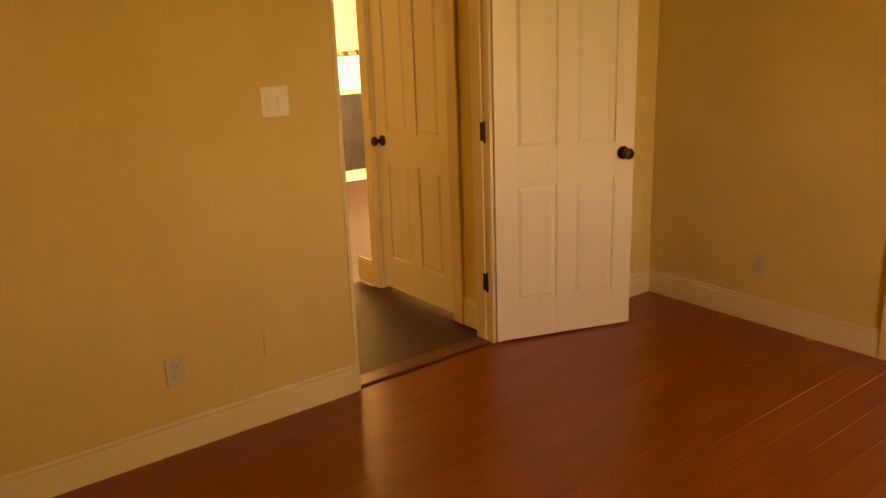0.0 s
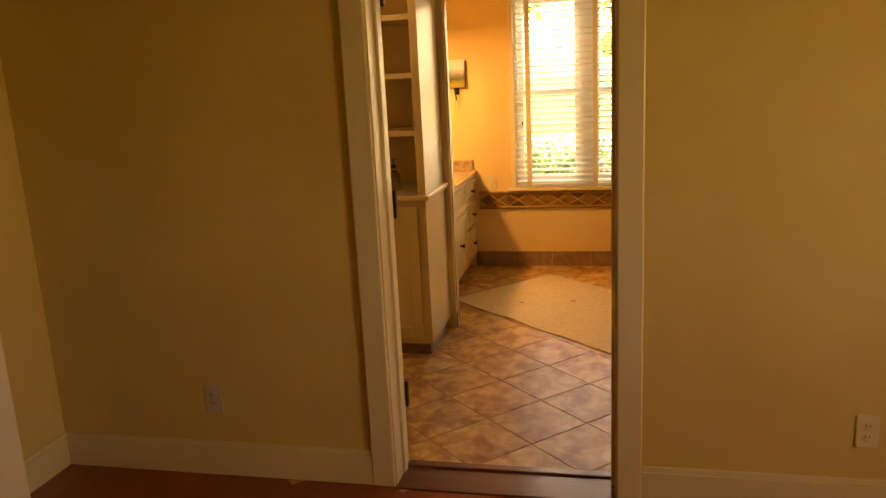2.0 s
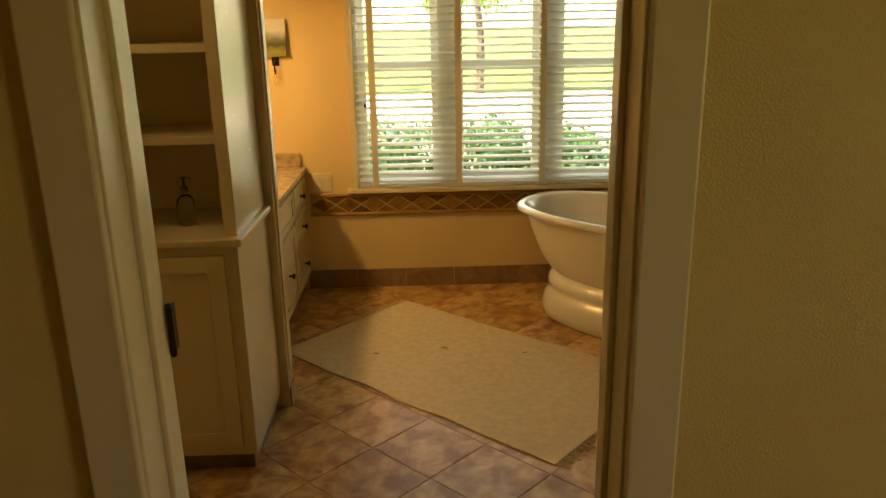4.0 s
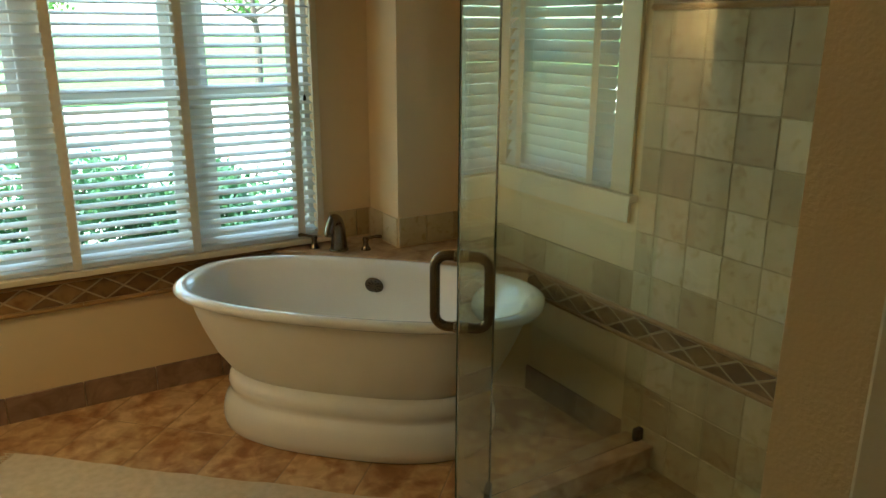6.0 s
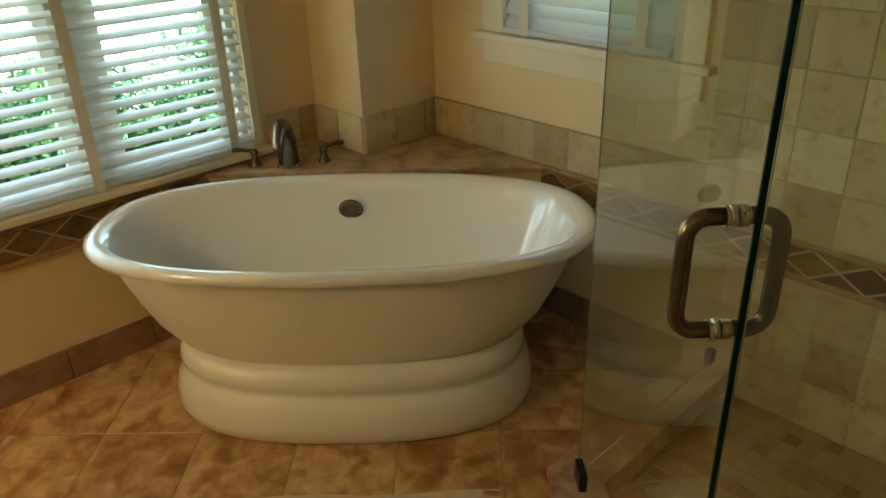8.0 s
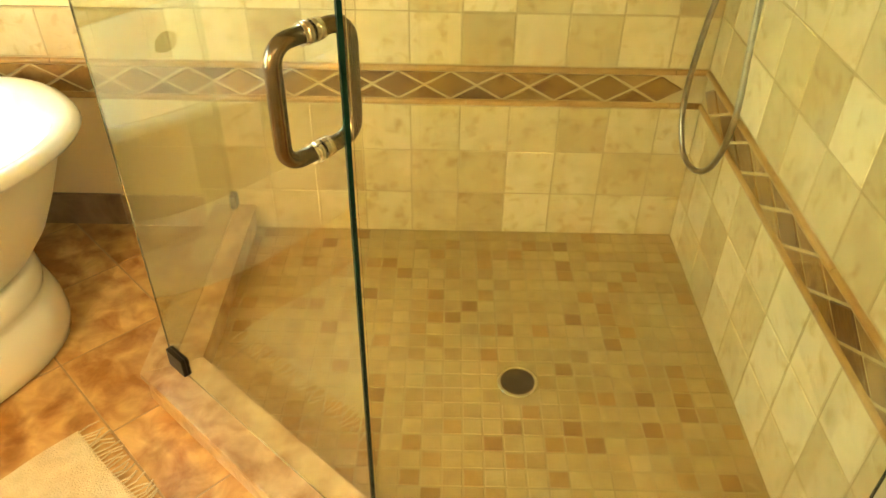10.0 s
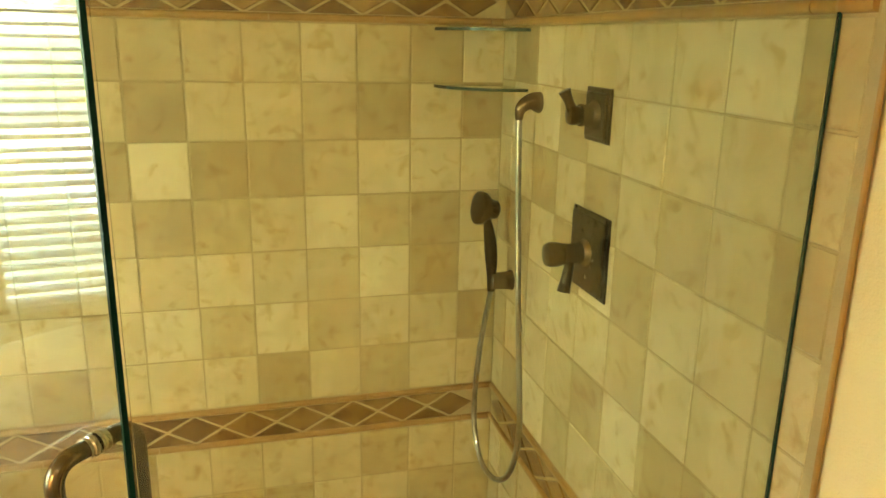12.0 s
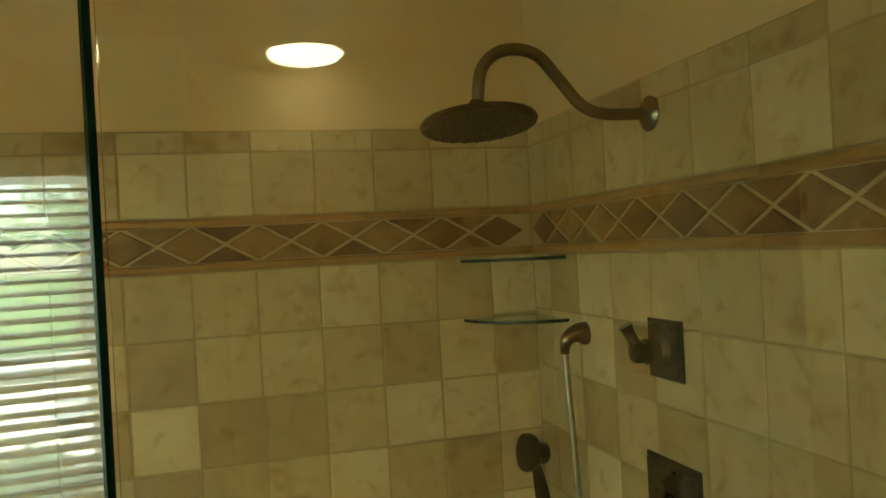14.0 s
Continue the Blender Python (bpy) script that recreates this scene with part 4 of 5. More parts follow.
CZ = 0.095
pa, la = glass_panel("glass_screen", (P0[0], P0[1] + 0.005), (P1[0] - 0.003, P1[1] - 0.006), CZ, 2.06, "clear fixed glass shower panel at the wall", (1, 0))
pb, lb = glass_panel("shower_door", P1, P2, CZ + 0.008, 2.06, "clear glass shower door with looped handle", (1, 0))
pc, lc = glass_panel("glass_screen", (P2[0] + 0.006, P2[1] + 0.003), P3, CZ, 2.06, "clear fixed glass shower panel beside the tub", (1, 1))


def clamp(parent, x, z, w=0.05, h=0.05):
    bm = bmesh.new()
    box(bm, x - w / 2, x + w / 2, -0.014, 0.014, z - h / 2, z + h / 2, 0.003)
    part("clamp", bm, M["bronze"], parent, "dark bronze glass clamp")


clamp(pb, lb - 0.035, CZ + 0.035, 0.07, 0.055)
clamp(pc, lc - 0.024, CZ + 0.026)
clamp(pa, 0.026, CZ + 0.03, 0.05, 0.06)
# back-to-back looped pull
HX, HZ0, HZ1 = 0.056, 0.995, 1.160
for s in (-1, 1):
    bm = bmesh.new()
    D, r = 0.062 * s, 0.028
    pts = [(HX, 0.005 * s, HZ0)]
    for k in range(7):
        a = math.pi / 2 * k / 6
        pts.append((HX, D - s * r + s * r * math.sin(a), HZ0 + r - r * math.cos(a)))
    for k in range(7):
        a = math.pi / 2 * k / 6
        pts.append((HX, D - s * r + s * r * math.cos(a), HZ1 - r + r * math.sin(a)))
    pts.append((HX, 0.005 * s, HZ1))
    tube(bm, pts, 0.0115, 16)
    h = part("handle", bm, M["nickel"], pb, "rounded bronze-nickel pull", 60)
    for z in (HZ0, HZ1):
        bm = bmesh.new()
        lathe(bm, [(0.0145, 0.0042), (0.0155, 0.007), (0.0145, 0.011), (0.013, 0.012), (0.0145, 0.014), (0.0145, 0.018)], 18, Matrix.Translation((HX, 0, z)) @ pose(0, 0, 0, -90 * s, 0, 0))
        part("collar", bm, M["chrome"], h, smooth=40)

# curb under the glass
curb = thing("shower_curb", "low tan stone shower curb", "curb", kind="structure")


def offset_line(pts, d):
    out = []
    for i, p in enumerate(pts):
        p = Vector(p)
        n = Vector((0, 0))
        ds = []
        if i:
            e = (p - Vector(pts[i - 1])).normalized()
            ds.append(Vector((-e.y, e.x)))
        if i < len(pts) - 1:
            e = (Vector(pts[i + 1]) - p).normalized()
            ds.append(Vector((-e.y, e.x)))
        n = sum(ds, Vector((0, 0))).normalized()
        out.append(p + n * d / max(0.5, n.dot(ds[0])))
    return out


line = [(P0[0], YN + 0.0005), P1, P2, (XB - 0.012, P3[1])]
for z0, z1, do, di, nm, mt in ((-0.005, 0.075, 0.070, -0.062, "curb_body", "curb"), (0.075, CZ, 0.080, -0.070, "curb_cap", "curb")):
    lo, li = offset_line(line, do), offset_line(line, di)
    for k in range(3):
        bm = bmesh.new()
        prism(bm, [tuple(lo[k]), tuple(li[k]), tuple(li[k + 1]), tuple(lo[k + 1])], z0, z1 - 0.0004 * k, 0.003)
        part(nm, bm, M[mt], curb)

# ---- shower fittings ----
VW = YN + 0.0


def valve(name, x, z, w, h, label, lever):
    o = thing(name, label, "shower valve", m=Matrix.Translation((x, VW, z)))
    bm = bmesh.new()
    box(bm, -w / 2, w / 2, 0.0005, 0.007, -h / 2, h / 2, 0.002)
    box(bm, -w / 2 + 0.010, w / 2 - 0.010, 0.007, 0.014, -h / 2 + 0.010, h / 2 - 0.010, 0.003)
    part("plate", bm, M["dark_nickel"], o)
    reach = 1.0 if lever == "down" else 0.68
    bm = bmesh.new()
    lathe(bm, [(0.032, 0.013), (0.031, 0.019), (0.023, 0.026), (0.0215, 0.060 * reach), (0.024, 0.064 * reach), (0.024, 0.070 * reach)], 24, pose(0, 0, 0, -90, 0, 0))
    b = part("stem", bm, M["nickel"], o, smooth=40)
    bm = bmesh.new()
    k = 1.0 if lever == "down" else 0.75
    lathe(bm, [(0.018, 0.0705 * reach), (0.026 * k, 0.074 * reach), (0.028 * k, 0.082 * reach), (0.028 * k, 0.100 * reach), (0.024 * k, 0.108 * reach), (0.010, 0.110 * reach)], 24, pose(0, 0, 0, -90, 0, 0))
    part("knob", bm, M["dark_nickel"], b, "round dark bronze knob", 40)
    bm = bmesh.new()
    if lever == "up":
        pts = smooth_path([(0.0, 0.060, 0.0), (0.003, 0.068, 0.018), (0.008, 0.074, 0.034), (0.010, 0.082, 0.050)], 5)
        tube(bm, pts, [0.0145 - 0.004 * math.sin(math.pi * i / (len(pts) - 1)) for i in range(len(pts))], 12)
    else:
        pts = smooth_path([(0.0, 0.050, -0.010), (0.001, 0.052, -0.036), (0.0, 0.057, -0.066), (-0.002, 0.062, -0.088)], 5)
        tube(bm, pts, [0.011 + 0.005 * (i / (len(pts) - 1)) ** 2 for i in range(len(pts))], 12)
    part("lever", bm, M["dark_nickel"], b, smooth=50)


valve("shower_diverter", 0.90, 1.505, 0.115, 0.115, "square aged bronze diverter plate with lever", "up")
valve("shower_mixer", 0.897, 1.203, 0.18, 0.185, "tall square aged bronze mixer plate with lever", "down")

hs = thing("hand_shower", "aged bronze hand shower on wall bracket with hose", "hand shower")
hxp, hzp = 1.385, 0.985
bm = bmesh.new()
lathe(bm, [(0.030, 0.0005), (0.030, 0.006), (0.026, 0.012), (0.024, 0.055), (0.027, 0.064), (0.021, 0.07)], 20, Matrix.Translation((hxp, VW, hzp)) @ pose(0, 0, 0, -90, 0, 0))
part("bracket", bm, M["nickel"], hs, smooth=40)
bm = bmesh.new()
hp = [(hxp + 0.004, VW + 0.062, hzp - 0.03), (hxp + 0.006, VW + 0.062, hzp + 0.03), (hxp + 0.012, VW + 0.064, hzp + 0.09), (hxp + 0.014, VW + 0.072, hzp + 0.15), (hxp + 0.012, VW + 0.080, hzp + 0.185)]
pts = smooth_path(hp, 5)
tube(bm, pts, [0.0115 + 0.0075 * math.sin(math.pi * i / (len(pts) - 1)) ** 2 for i in range(len(pts))], 14)
part("handle", bm, M["dark_nickel"], hs, smooth=60)
bm = bmesh.new()
lathe(bm, [(0.016, -0.050), (0.026, -0.042), (0.030, -0.020), (0.044, -0.006), (0.048, 0.006), (0.046, 0.016), (0.036, 0.019), (0.010, 0.017)], 28, Matrix.Translation((hxp + 0.006, VW + 0.095, hzp + 0.215)) @ pose(0, 0, 0, -78, -32, 0))
part("spray_head", bm, M["dark_nickel"], hs, smooth=40)
el = thing("hose_outlet", "aged bronze hose elbow on tiled wall", "pipe fitting")
ex, ez = 1.236, 1.50
bm = bmesh.new()
tube(bm, smooth_path([(ex, VW + 0.0005, ez + 0.004), (ex, VW + 0.03, ez + 0.006), (ex + 0.004, VW + 0.052, ez - 0.012), (ex + 0.005, VW + 0.055, ez - 0.04)], 5), [0.027, 0.027, 0.026, 0.024, 0.022, 0.020, 0.019, 0.018, 0.017, 0.016, 0.015, 0.013, 0.012, 0.011, 0.010, 0.009], 16)
part("elbow", bm, M["nickel"], el, smooth=50)
bm = bmesh.new()
hosepts = smooth_path([(ex + 0.005, VW + 0.055, ez - 0.035), (1.222, VW + 0.052, 1.2), (1.178, VW + 0.05, 0.85), (1.135, VW + 0.055, 0.64), (1.17, VW + 0.065, 0.49), (1.27, VW + 0.075, 0.415),
                       (1.37, VW + 0.085, 0.43), (1.425, VW + 0.09, 0.55), (1.42, VW + 0.08, 0.76), (hxp + 0.004, VW + 0.062, hzp - 0.03)], 14)
tube(bm, hosepts, [0.0075 + (0.0009 if i % 2 else 0) for i in range(len(hosepts))], 10)
part("hose", bm, M["hose"], el, "ribbed metal shower hose", 60)

arm = thing("rain_shower", "round aged bronze rain head on curved arm", "shower head")
ax, az = 0.915, 1.955
bm = bmesh.new()
lathe(bm, [(0.034, 0.0005), (0.034, 0.005), (0.026, 0.012), (0.014, 0.016)], 22, Matrix.Translation((ax, VW, az)) @ pose(0, 0, 0, -90, 0, 0))
part("flange", bm, M["nickel"], arm, smooth=40)
hy = VW + 0.345
bm = bmesh.new()
tube(bm, smooth_path([(ax, VW + 0.01, az), (ax, VW + 0.10, az), (ax + 0.003, VW + 0.145, az + 0.018), (ax + 0.006, VW + 0.185, az + 0.065), (ax + 0.008, VW + 0.23, az + 0.112), (ax + 0.010, VW + 0.29, az + 0.118),
                      (ax + 0.012, hy - 0.012, az + 0.085), (ax + 0.012, hy, az + 0.015)], 6), 0.0115, 14)
part("arm", bm, M["nickel"], arm, smooth=60)
bm = bmesh.new()
lathe(bm, [(0.012, 0.022), (0.016, 0.016), (0.018, 0.004), (0.03, -0.002), (0.075, -0.008), (0.104, -0.016), (0.107, -0.022), (0.104, -0.027), (0.03, -0.030)], 40, Matrix.Translation((ax + 0.012, hy, az + 0.006)) @ pose(0, 0, 0, 0, 8, 0))
hd_ = part("rain_head", bm, M["dark_nickel"], arm, smooth=40)
bm = bmesh.new()
for rr, cnt in ((0.02, 6), (0.045, 12), (0.07, 18), (0.092, 24)):
    for k in range(cnt):
        a = 2 * math.pi * k / cnt
        lathe(bm, [(0.0025, -0.030), (0.0015, -0.033)], 6, Matrix.Translation((ax + 0.012, hy, az + 0.007)) @ pose(0, 0, 0, 0, 8, 0) @ Matrix.Translation((rr * math.cos(a), rr * math.sin(a), 0)))
tagged(part("nozzles", bm, M["bronze"], hd_), kind="stuff")

for z in (1.682, 1.528):
    s = thing("corner_shelf", "curved green-edged glass corner shelf", "shelf", m=pose(XB - 0.0125, YN + 0.0005, z))
    poly = [(0, 0)] + [(-0.205 * math.cos(a), 0.205 * math.sin(a)) for a in [math.pi / 2 * k / 12 for k in range(13)]]
    bm = bmesh.new()
    prism(bm, poly, -0.004, 0.004)
    part("glass_plate", bm, M["shelf_glass"], s).visible_shadow = False
    bm = bmesh.new()
    ring = [(-0.2065 * math.cos(a), 0.2065 * math.sin(a)) for a in [math.pi / 2 * k / 12 for k in range(13)]]
    prism(bm, ring + [(x * 0.992, y * 0.992) for x, y in ring[::-1]], -0.0042, 0.0042)
    part("glass_edge", bm, M["edge"], s)

can = thing("ceiling_light", "round flush ceiling light with cream trim, lit", "ceiling light", m=pose(-1.576, 3.837, SCEIL))
bm = bmesh.new()
lathe(bm, [(0.118, -0.0005), (0.160, -0.0005), (0.166, -0.005), (0.158, -0.013), (0.134, -0.020), (0.122, -0.016)], 40)
part("trim_ring", bm, M["plate"], can, smooth=40)
bm = bmesh.new()
lathe(bm, [(0.118, -0.008), (0.124, -0.021), (0.108, -0.036), (0.070, -0.046), (0.006, -0.049)], 36)
part("lens", bm, M["lens"], can, "glowing frosted lens", 60)

drain = thing("floor_drain", "round metal shower drain grate", "drain", m=pose(0.843, 3.684, 0.0012))
bm = bmesh.new()
lathe(bm, [(0.052, 0), (0.055, 0.002), (0.052, 0.0045), (0.046, 0.004), (0.046, 0.0003)], 32)
part("ring", bm, M["chrome"], drain, smooth=40)
bm = bmesh.new()
lathe(bm, [(0.0455, 0.0005), (0.0455, 0.0028), (0.02, 0.003)], 28)
gr = part("grate", bm, M["dark_nickel"], drain, smooth=40)
for k in range(-3, 4):
    bm = bmesh.new()
    L = math.sqrt(0.040 ** 2 - (k * 0.0115) ** 2)
    box(bm, -L, L, k * 0.0115 - 0.0025, k * 0.0115 + 0.0025, 0.0028, 0.0034, 0, Matrix.Rotation(0.5, 4, "Z"))
    part("slot", bm, M["black"], gr)

# ---- garden outside ----
bm = bmesh.new()
vs = [bm.verts.new(p) for p in ((-300, -300, -0.35), (300, -300, -0.35), (300, 300, -0.35), (-300, 300, -0.35))]
bm.faces.new(vs)
solid("ground", bm, M["grass"], "sunlit green lawn", "lawn", kind="structure")


def leaves(centres, count, size, seed):
    """Loose leaf quads scattered in uneven clumps."""
    rg = np.random.RandomState(seed)
    C = np.array(centres)
    idx = rg.randint(0, len(C), count)
    d = rg.normal(size=(count, 3))
    d /= np.linalg.norm(d, axis=1)[:, None]
    p = C[idx, :3] + d * C[idx, 3:4] * rg.uniform(0.45, 1.0, (count, 1)) * np.array((1, 1, 0.85))
    u = rg.normal(size=(count, 3))
    u /= np.linalg.norm(u, axis=1)[:, None]
    w = np.cross(u, rg.normal(size=(count, 3)))
    w /= np.linalg.norm(w, axis=1)[:, None]
    s = size * rg.uniform(0.6, 1.3, (count, 1))
    v = np.concatenate([p - u * s, p + w * s * 0.45, p + u * s, p - w * s * 0.45], 1).reshape(-1, 3)
    me = bpy.data.meshes.new("leaves")
    me.from_pydata(v.tolist(), [], (np.arange(count * 4).reshape(-1, 4)).tolist())
    return me


def shrub(x, y, w, h, seed):
    rg = random.Random(seed)
    o = thing("shrub", "dense dark green shrub below the window", "shrub", "garden shrubs", m=pose(x, y, -0.35))
    cs = [(rg.uniform(-w, w) * 0.7, rg.uniform(-0.3, 0.3), rg.uniform(0.25, 0.8) * h, rg.uniform(0.2, 0.34) * h) for k in range(16)]
    me = leaves(cs, 9000, 0.032, seed)
    me.materials.append(M["leaf"])
    c = new("foliage", me)
    c.parent = o
    bm = bmesh.new()
    for k in range(5):
        a = rg.uniform(0, 6.28)
        tube(bm, smooth_path([(0.05 * math.cos(a), 0.05 * math.sin(a), 0), (0.2 * w * math.cos(a), 0.1 * math.sin(a), 0.4 * h), (0.5 * w * math.cos(a), 0.2 * math.sin(a), 0.8 * h)], 3), [0.02] * 3 + [0.014] * 3 + [0.008], 6)
    part("stems", bm, M["bark"], o)


for k, (x, y, w, h) in enumerate(((-1.6, 8.3, 0.8, 1.25), (-0.3, 8.2, 0.8, 1.2), (1.0, 8.3, 0.8, 1.2), (2.2, 8.4, 0.8, 1.3), (3.4, 8.7, 0.8, 1.2), (4.8, 9.2, 0.9, 1.3))):
    shrub(x, y, w, h, k + 10)


def tree(x, y, h, cr, seed):
    rg = random.Random(seed)
    o = thing("tree", "leafy green garden tree with a grey trunk", "tree", "garden trees", m=pose(x, y, -0.35))
    bm = bmesh.new()
    tr = smooth_path([(0, 0, 0), (0.06, 0.05, h * 0.25), (-0.05, 0.08, h * 0.5), (0.05, 0, h * 0.8)], 5)
    tube(bm, tr, [0.16 * (1 - 0.75 * i / (len(tr) - 1)) for i in range(len(tr))], 10)
    for k in range(7):
        a = rg.uniform(0, 6.28)
        z = h * rg.uniform(0.35, 0.7)
        tube(bm, smooth_path([(0, 0, z), (cr * 0.4 * math.cos(a), cr * 0.4 * math.sin(a), z + 0.5), (cr * 0.8 * math.cos(a), cr * 0.8 * math.sin(a), z + 1.1)], 3), [0.06, 0.055, 0.05, 0.04, 0.03, 0.025, 0.015], 7)
    part("trunk", bm, M["bark"], o)
    cs = []
    for k in range(26):
        a, rr = rg.uniform(0, 6.28), cr * math.sqrt(rg.uniform(0, 1))
        cs.append((rr * math.cos(a), rr * math.sin(a), h * rg.uniform(0.42, 1.0), rg.uniform(0.18, 0.34) * cr))
    me = leaves(cs, 4200, 0.10, seed)
    me.materials.append(M["tree_leaf"])
    c = new("crown", me)
    c.parent = o


for k, (x, y, h, cr) in enumerate(((-3.6, 16, 5.5, 1.9), (1.2, 24, 6.0, 2.0), (8.5, 30, 6, 2.6), (-8, 26, 7, 2.6), (16, 32, 7, 3.0), (8.0, 6.0, 5.5, 2.0), (8.5, 3.2, 5.5, 2.1))):
    tree(x, y, h, cr, 40 + k)
bm = bmesh.new()
prism(bm, [(-60, 9.8), (60, 9.8), (60, 24), (-60, 24)], -0.40, -0.335)
solid("driveway", bm, M["drive"], "pale sunlit concrete drive beyond the lawn", "driveway", kind="structure")

# ---- tile, board and border pieces ----
CACHE = {}


def piece_mesh(name, w, h, d, ch, material):
    key = (name, round(w, 4), round(h, 4), d, material)
    if key not in CACHE:
        v = []
        for x, y, z in ((w, h, 0), (w, h, d - ch), (w - 2 * ch, h - 2 * ch, d)):
            v += [(-x / 2, -y / 2, z), (x / 2, -y / 2, z), (x / 2, y / 2, z), (-x / 2, y / 2, z)]
        f = [(8, 9, 10, 11)]
        for a in (0, 4):
            for k in range(4):
                f.append((a + k, a + (k + 1) % 4, a + 4 + (k + 1) % 4, a + 4 + k))
        me = bpy.data.meshes.new(name)
        me.from_pydata(v, [], f)
        me.materials.append(M[material])
        CACHE[key] = me
    return CACHE[key]


def put_piece(name, me, parent, m):
    o = new(name, me)
    o.parent = parent
    o.matrix_basis = m
    return o


FACE_RIGHT = Matrix(((0, 0, -1, 0), (-1, 0, 0, 0), (0, 1, 0, 0), (0, 0, 0, 1)))     # wall facing -x
FACE_VALVE = Matrix(((-1, 0, 0, 0), (0, 0, 1, 0), (0, 1, 0, 0), (0, 0, 0, 1)))      # wall facing +y
FACE_WINDOW = Matrix(((1, 0, 0, 0), (0, 0, -1, 0), (0, 1, 0, 0), (0, 0, 0, 1)))     # wall facing -y
ROWZ = 0.156
LOW0, LOW1, UP0, UP1 = 0.470, 0.600, 0.600 + 7 * ROWZ, 0.600 + 7 * ROWZ + 0.130
ROWS_Z = [(k * LOW0 / 3, (k + 1) * LOW0 / 3) for k in range(3)] + [(LOW1 + k * ROWZ, LOW1 + (k + 1) * ROWZ) for k in range(7)] + [(UP1, UP1 + ROWZ), (UP1 + ROWZ, TTOPZ)]
rng = random.Random(11)


def bed(name, face, origin, along, z0, z1, depth):
    bm = bmesh.new()
    box(bm, 0, along, z0, z1, -0.0, depth)
    bmesh.ops.transform(bm, matrix=Matrix.Translation(origin) @ face, verts=bm.verts)
    return bm


def tile_wall(parent, face, at, u0, u1, first, pitch, rows):
    """Tiles between u0 and u1; at(u) gives the world point at z = 0 on the bed's face; joints at first + k * pitch."""
    k = math.floor((u0 - first) / pitch)
    cuts = []
    while True:
        a, b = first + k * pitch, first + (k + 1) * pitch
        if a >= u1 - 0.012:
            break
        cuts.append((max(a, u0), min(b, u1)))
        k += 1
    for z0, z1 in rows:
        for a, b in cuts:
            if b - a < 0.015:
                continue
            w, h = b - a - rng.choice((0.003, 0.004, 0.0045)), z1 - z0 - rng.choice((0.003, 0.004, 0.0045))
            m = Matrix.Translation(Vector(at((a + b) / 2)) + Vector((0, 0, (z0 + z1) / 2))) @ face @ pose(0, 0, 0, rng.uniform(-0.4, 0.4), rng.uniform(-0.4, 0.4), rng.uniform(-0.35, 0.35))
            put_piece("tile", piece_mesh("tile", w, h, 0.0085, 0.002, "travertine"), parent, m)


# grout beds, 4 mm proud of the plaster, and the tiles on them
bm = bmesh.new()
box(bm, XB - 0.0115, XB - 0.0005, YN - 0.011, 4.69, 0, TTOPZ)
part("grout_bed", bm, M["grout"], wall_right)
bm = bmesh.new()
box(bm, 0.175, XB - 0.012, YN - 0.0115, YN + 0.0005, 0, TTOPZ)
part("grout_bed", bm, M["grout"], wall_valve)
tile_wall(wall_right, FACE_RIGHT, lambda u: (XB - 0.005, u, 0), YN, 4.69, 3.695, 0.151, ROWS_Z)
VALVE_CUTS = [LOW1, 0.762, 0.922, 1.085, 1.243, 1.396, 1.548, UP0]
ROWS_VALVE = ROWS_Z[:3] + list(zip(VALVE_CUTS, VALVE_CUTS[1:])) + ROWS_Z[-2:]
tile_wall(wall_valve, FACE_VALVE, lambda u: (u, YN - 0.006, 0), 0.19, XB - 0.015, 0.31, 0.159, ROWS_VALVE)
# row above the border round the tub corner
SPL = [(LOW1 + 0.002, LOW1 + 0.145)]
bm = bmesh.new()
box(bm, XB - 0.0115, XB - 0.0005, 4.69, 5.8845, LOW1, LOW1 + 0.147)
part("grout_bed", bm, M["grout"], wall_right)
tile_wall(wall_right, FACE_RIGHT, lambda u: (XB - 0.005, u, 0), 4.69, 5.875, 3.695, 0.151, SPL)
splash = thing("tub_splash", "single row of travertine tile round the tub deck", "tile", kind="structure")
tile_wall(splash, FACE_WINDOW, lambda u: (u, 5.8845, 0), 1.165, XB - 0.012, 1.165, 0.155, SPL)
tile_wall(splash, FACE_RIGHT, lambda u: (1.1645, u, 0), 5.885, YW, 5.885, 0.15, SPL)
tile_wall(splash, FACE_WINDOW, lambda u: (u, YW - 0.0005, 0), 0.93, 1.153, 0.93, 0.15, SPL)
# wooden-toned edge moulding where the shower tile ends
bm = bmesh.new()
tube(bm, [(0.176, YN - 0.005, 0.0), (0.176, YN - 0.005, TTOPZ)], 0.0055, 10)
solid("tile_edge_trim", bm, M["pencil"], "tan rounded edge moulding of the shower tile", "trim", kind="structure", smooth=60)


def poly_piece(name, pts, d, material, key):
    if key not in CACHE:
        c = Vector((sum(p[0] for p in pts) / len(pts), sum(p[1] for p in pts) / len(pts)))
        n = len(pts)
        v = [(x, y, 0) for x, y in pts] + [(*(c + (Vector(p) - c) * 0.93), d) for p in pts]
        f = [tuple(range(n, 2 * n))] + [(k, (k + 1) % n, n + (k + 1) % n, n + k) for k in range(n)]
        me = bpy.data.meshes.new(name)
        me.from_pydata(v, [], f)
        me.materials.append(M[material])
        CACHE[key] = me
    return CACHE[key]


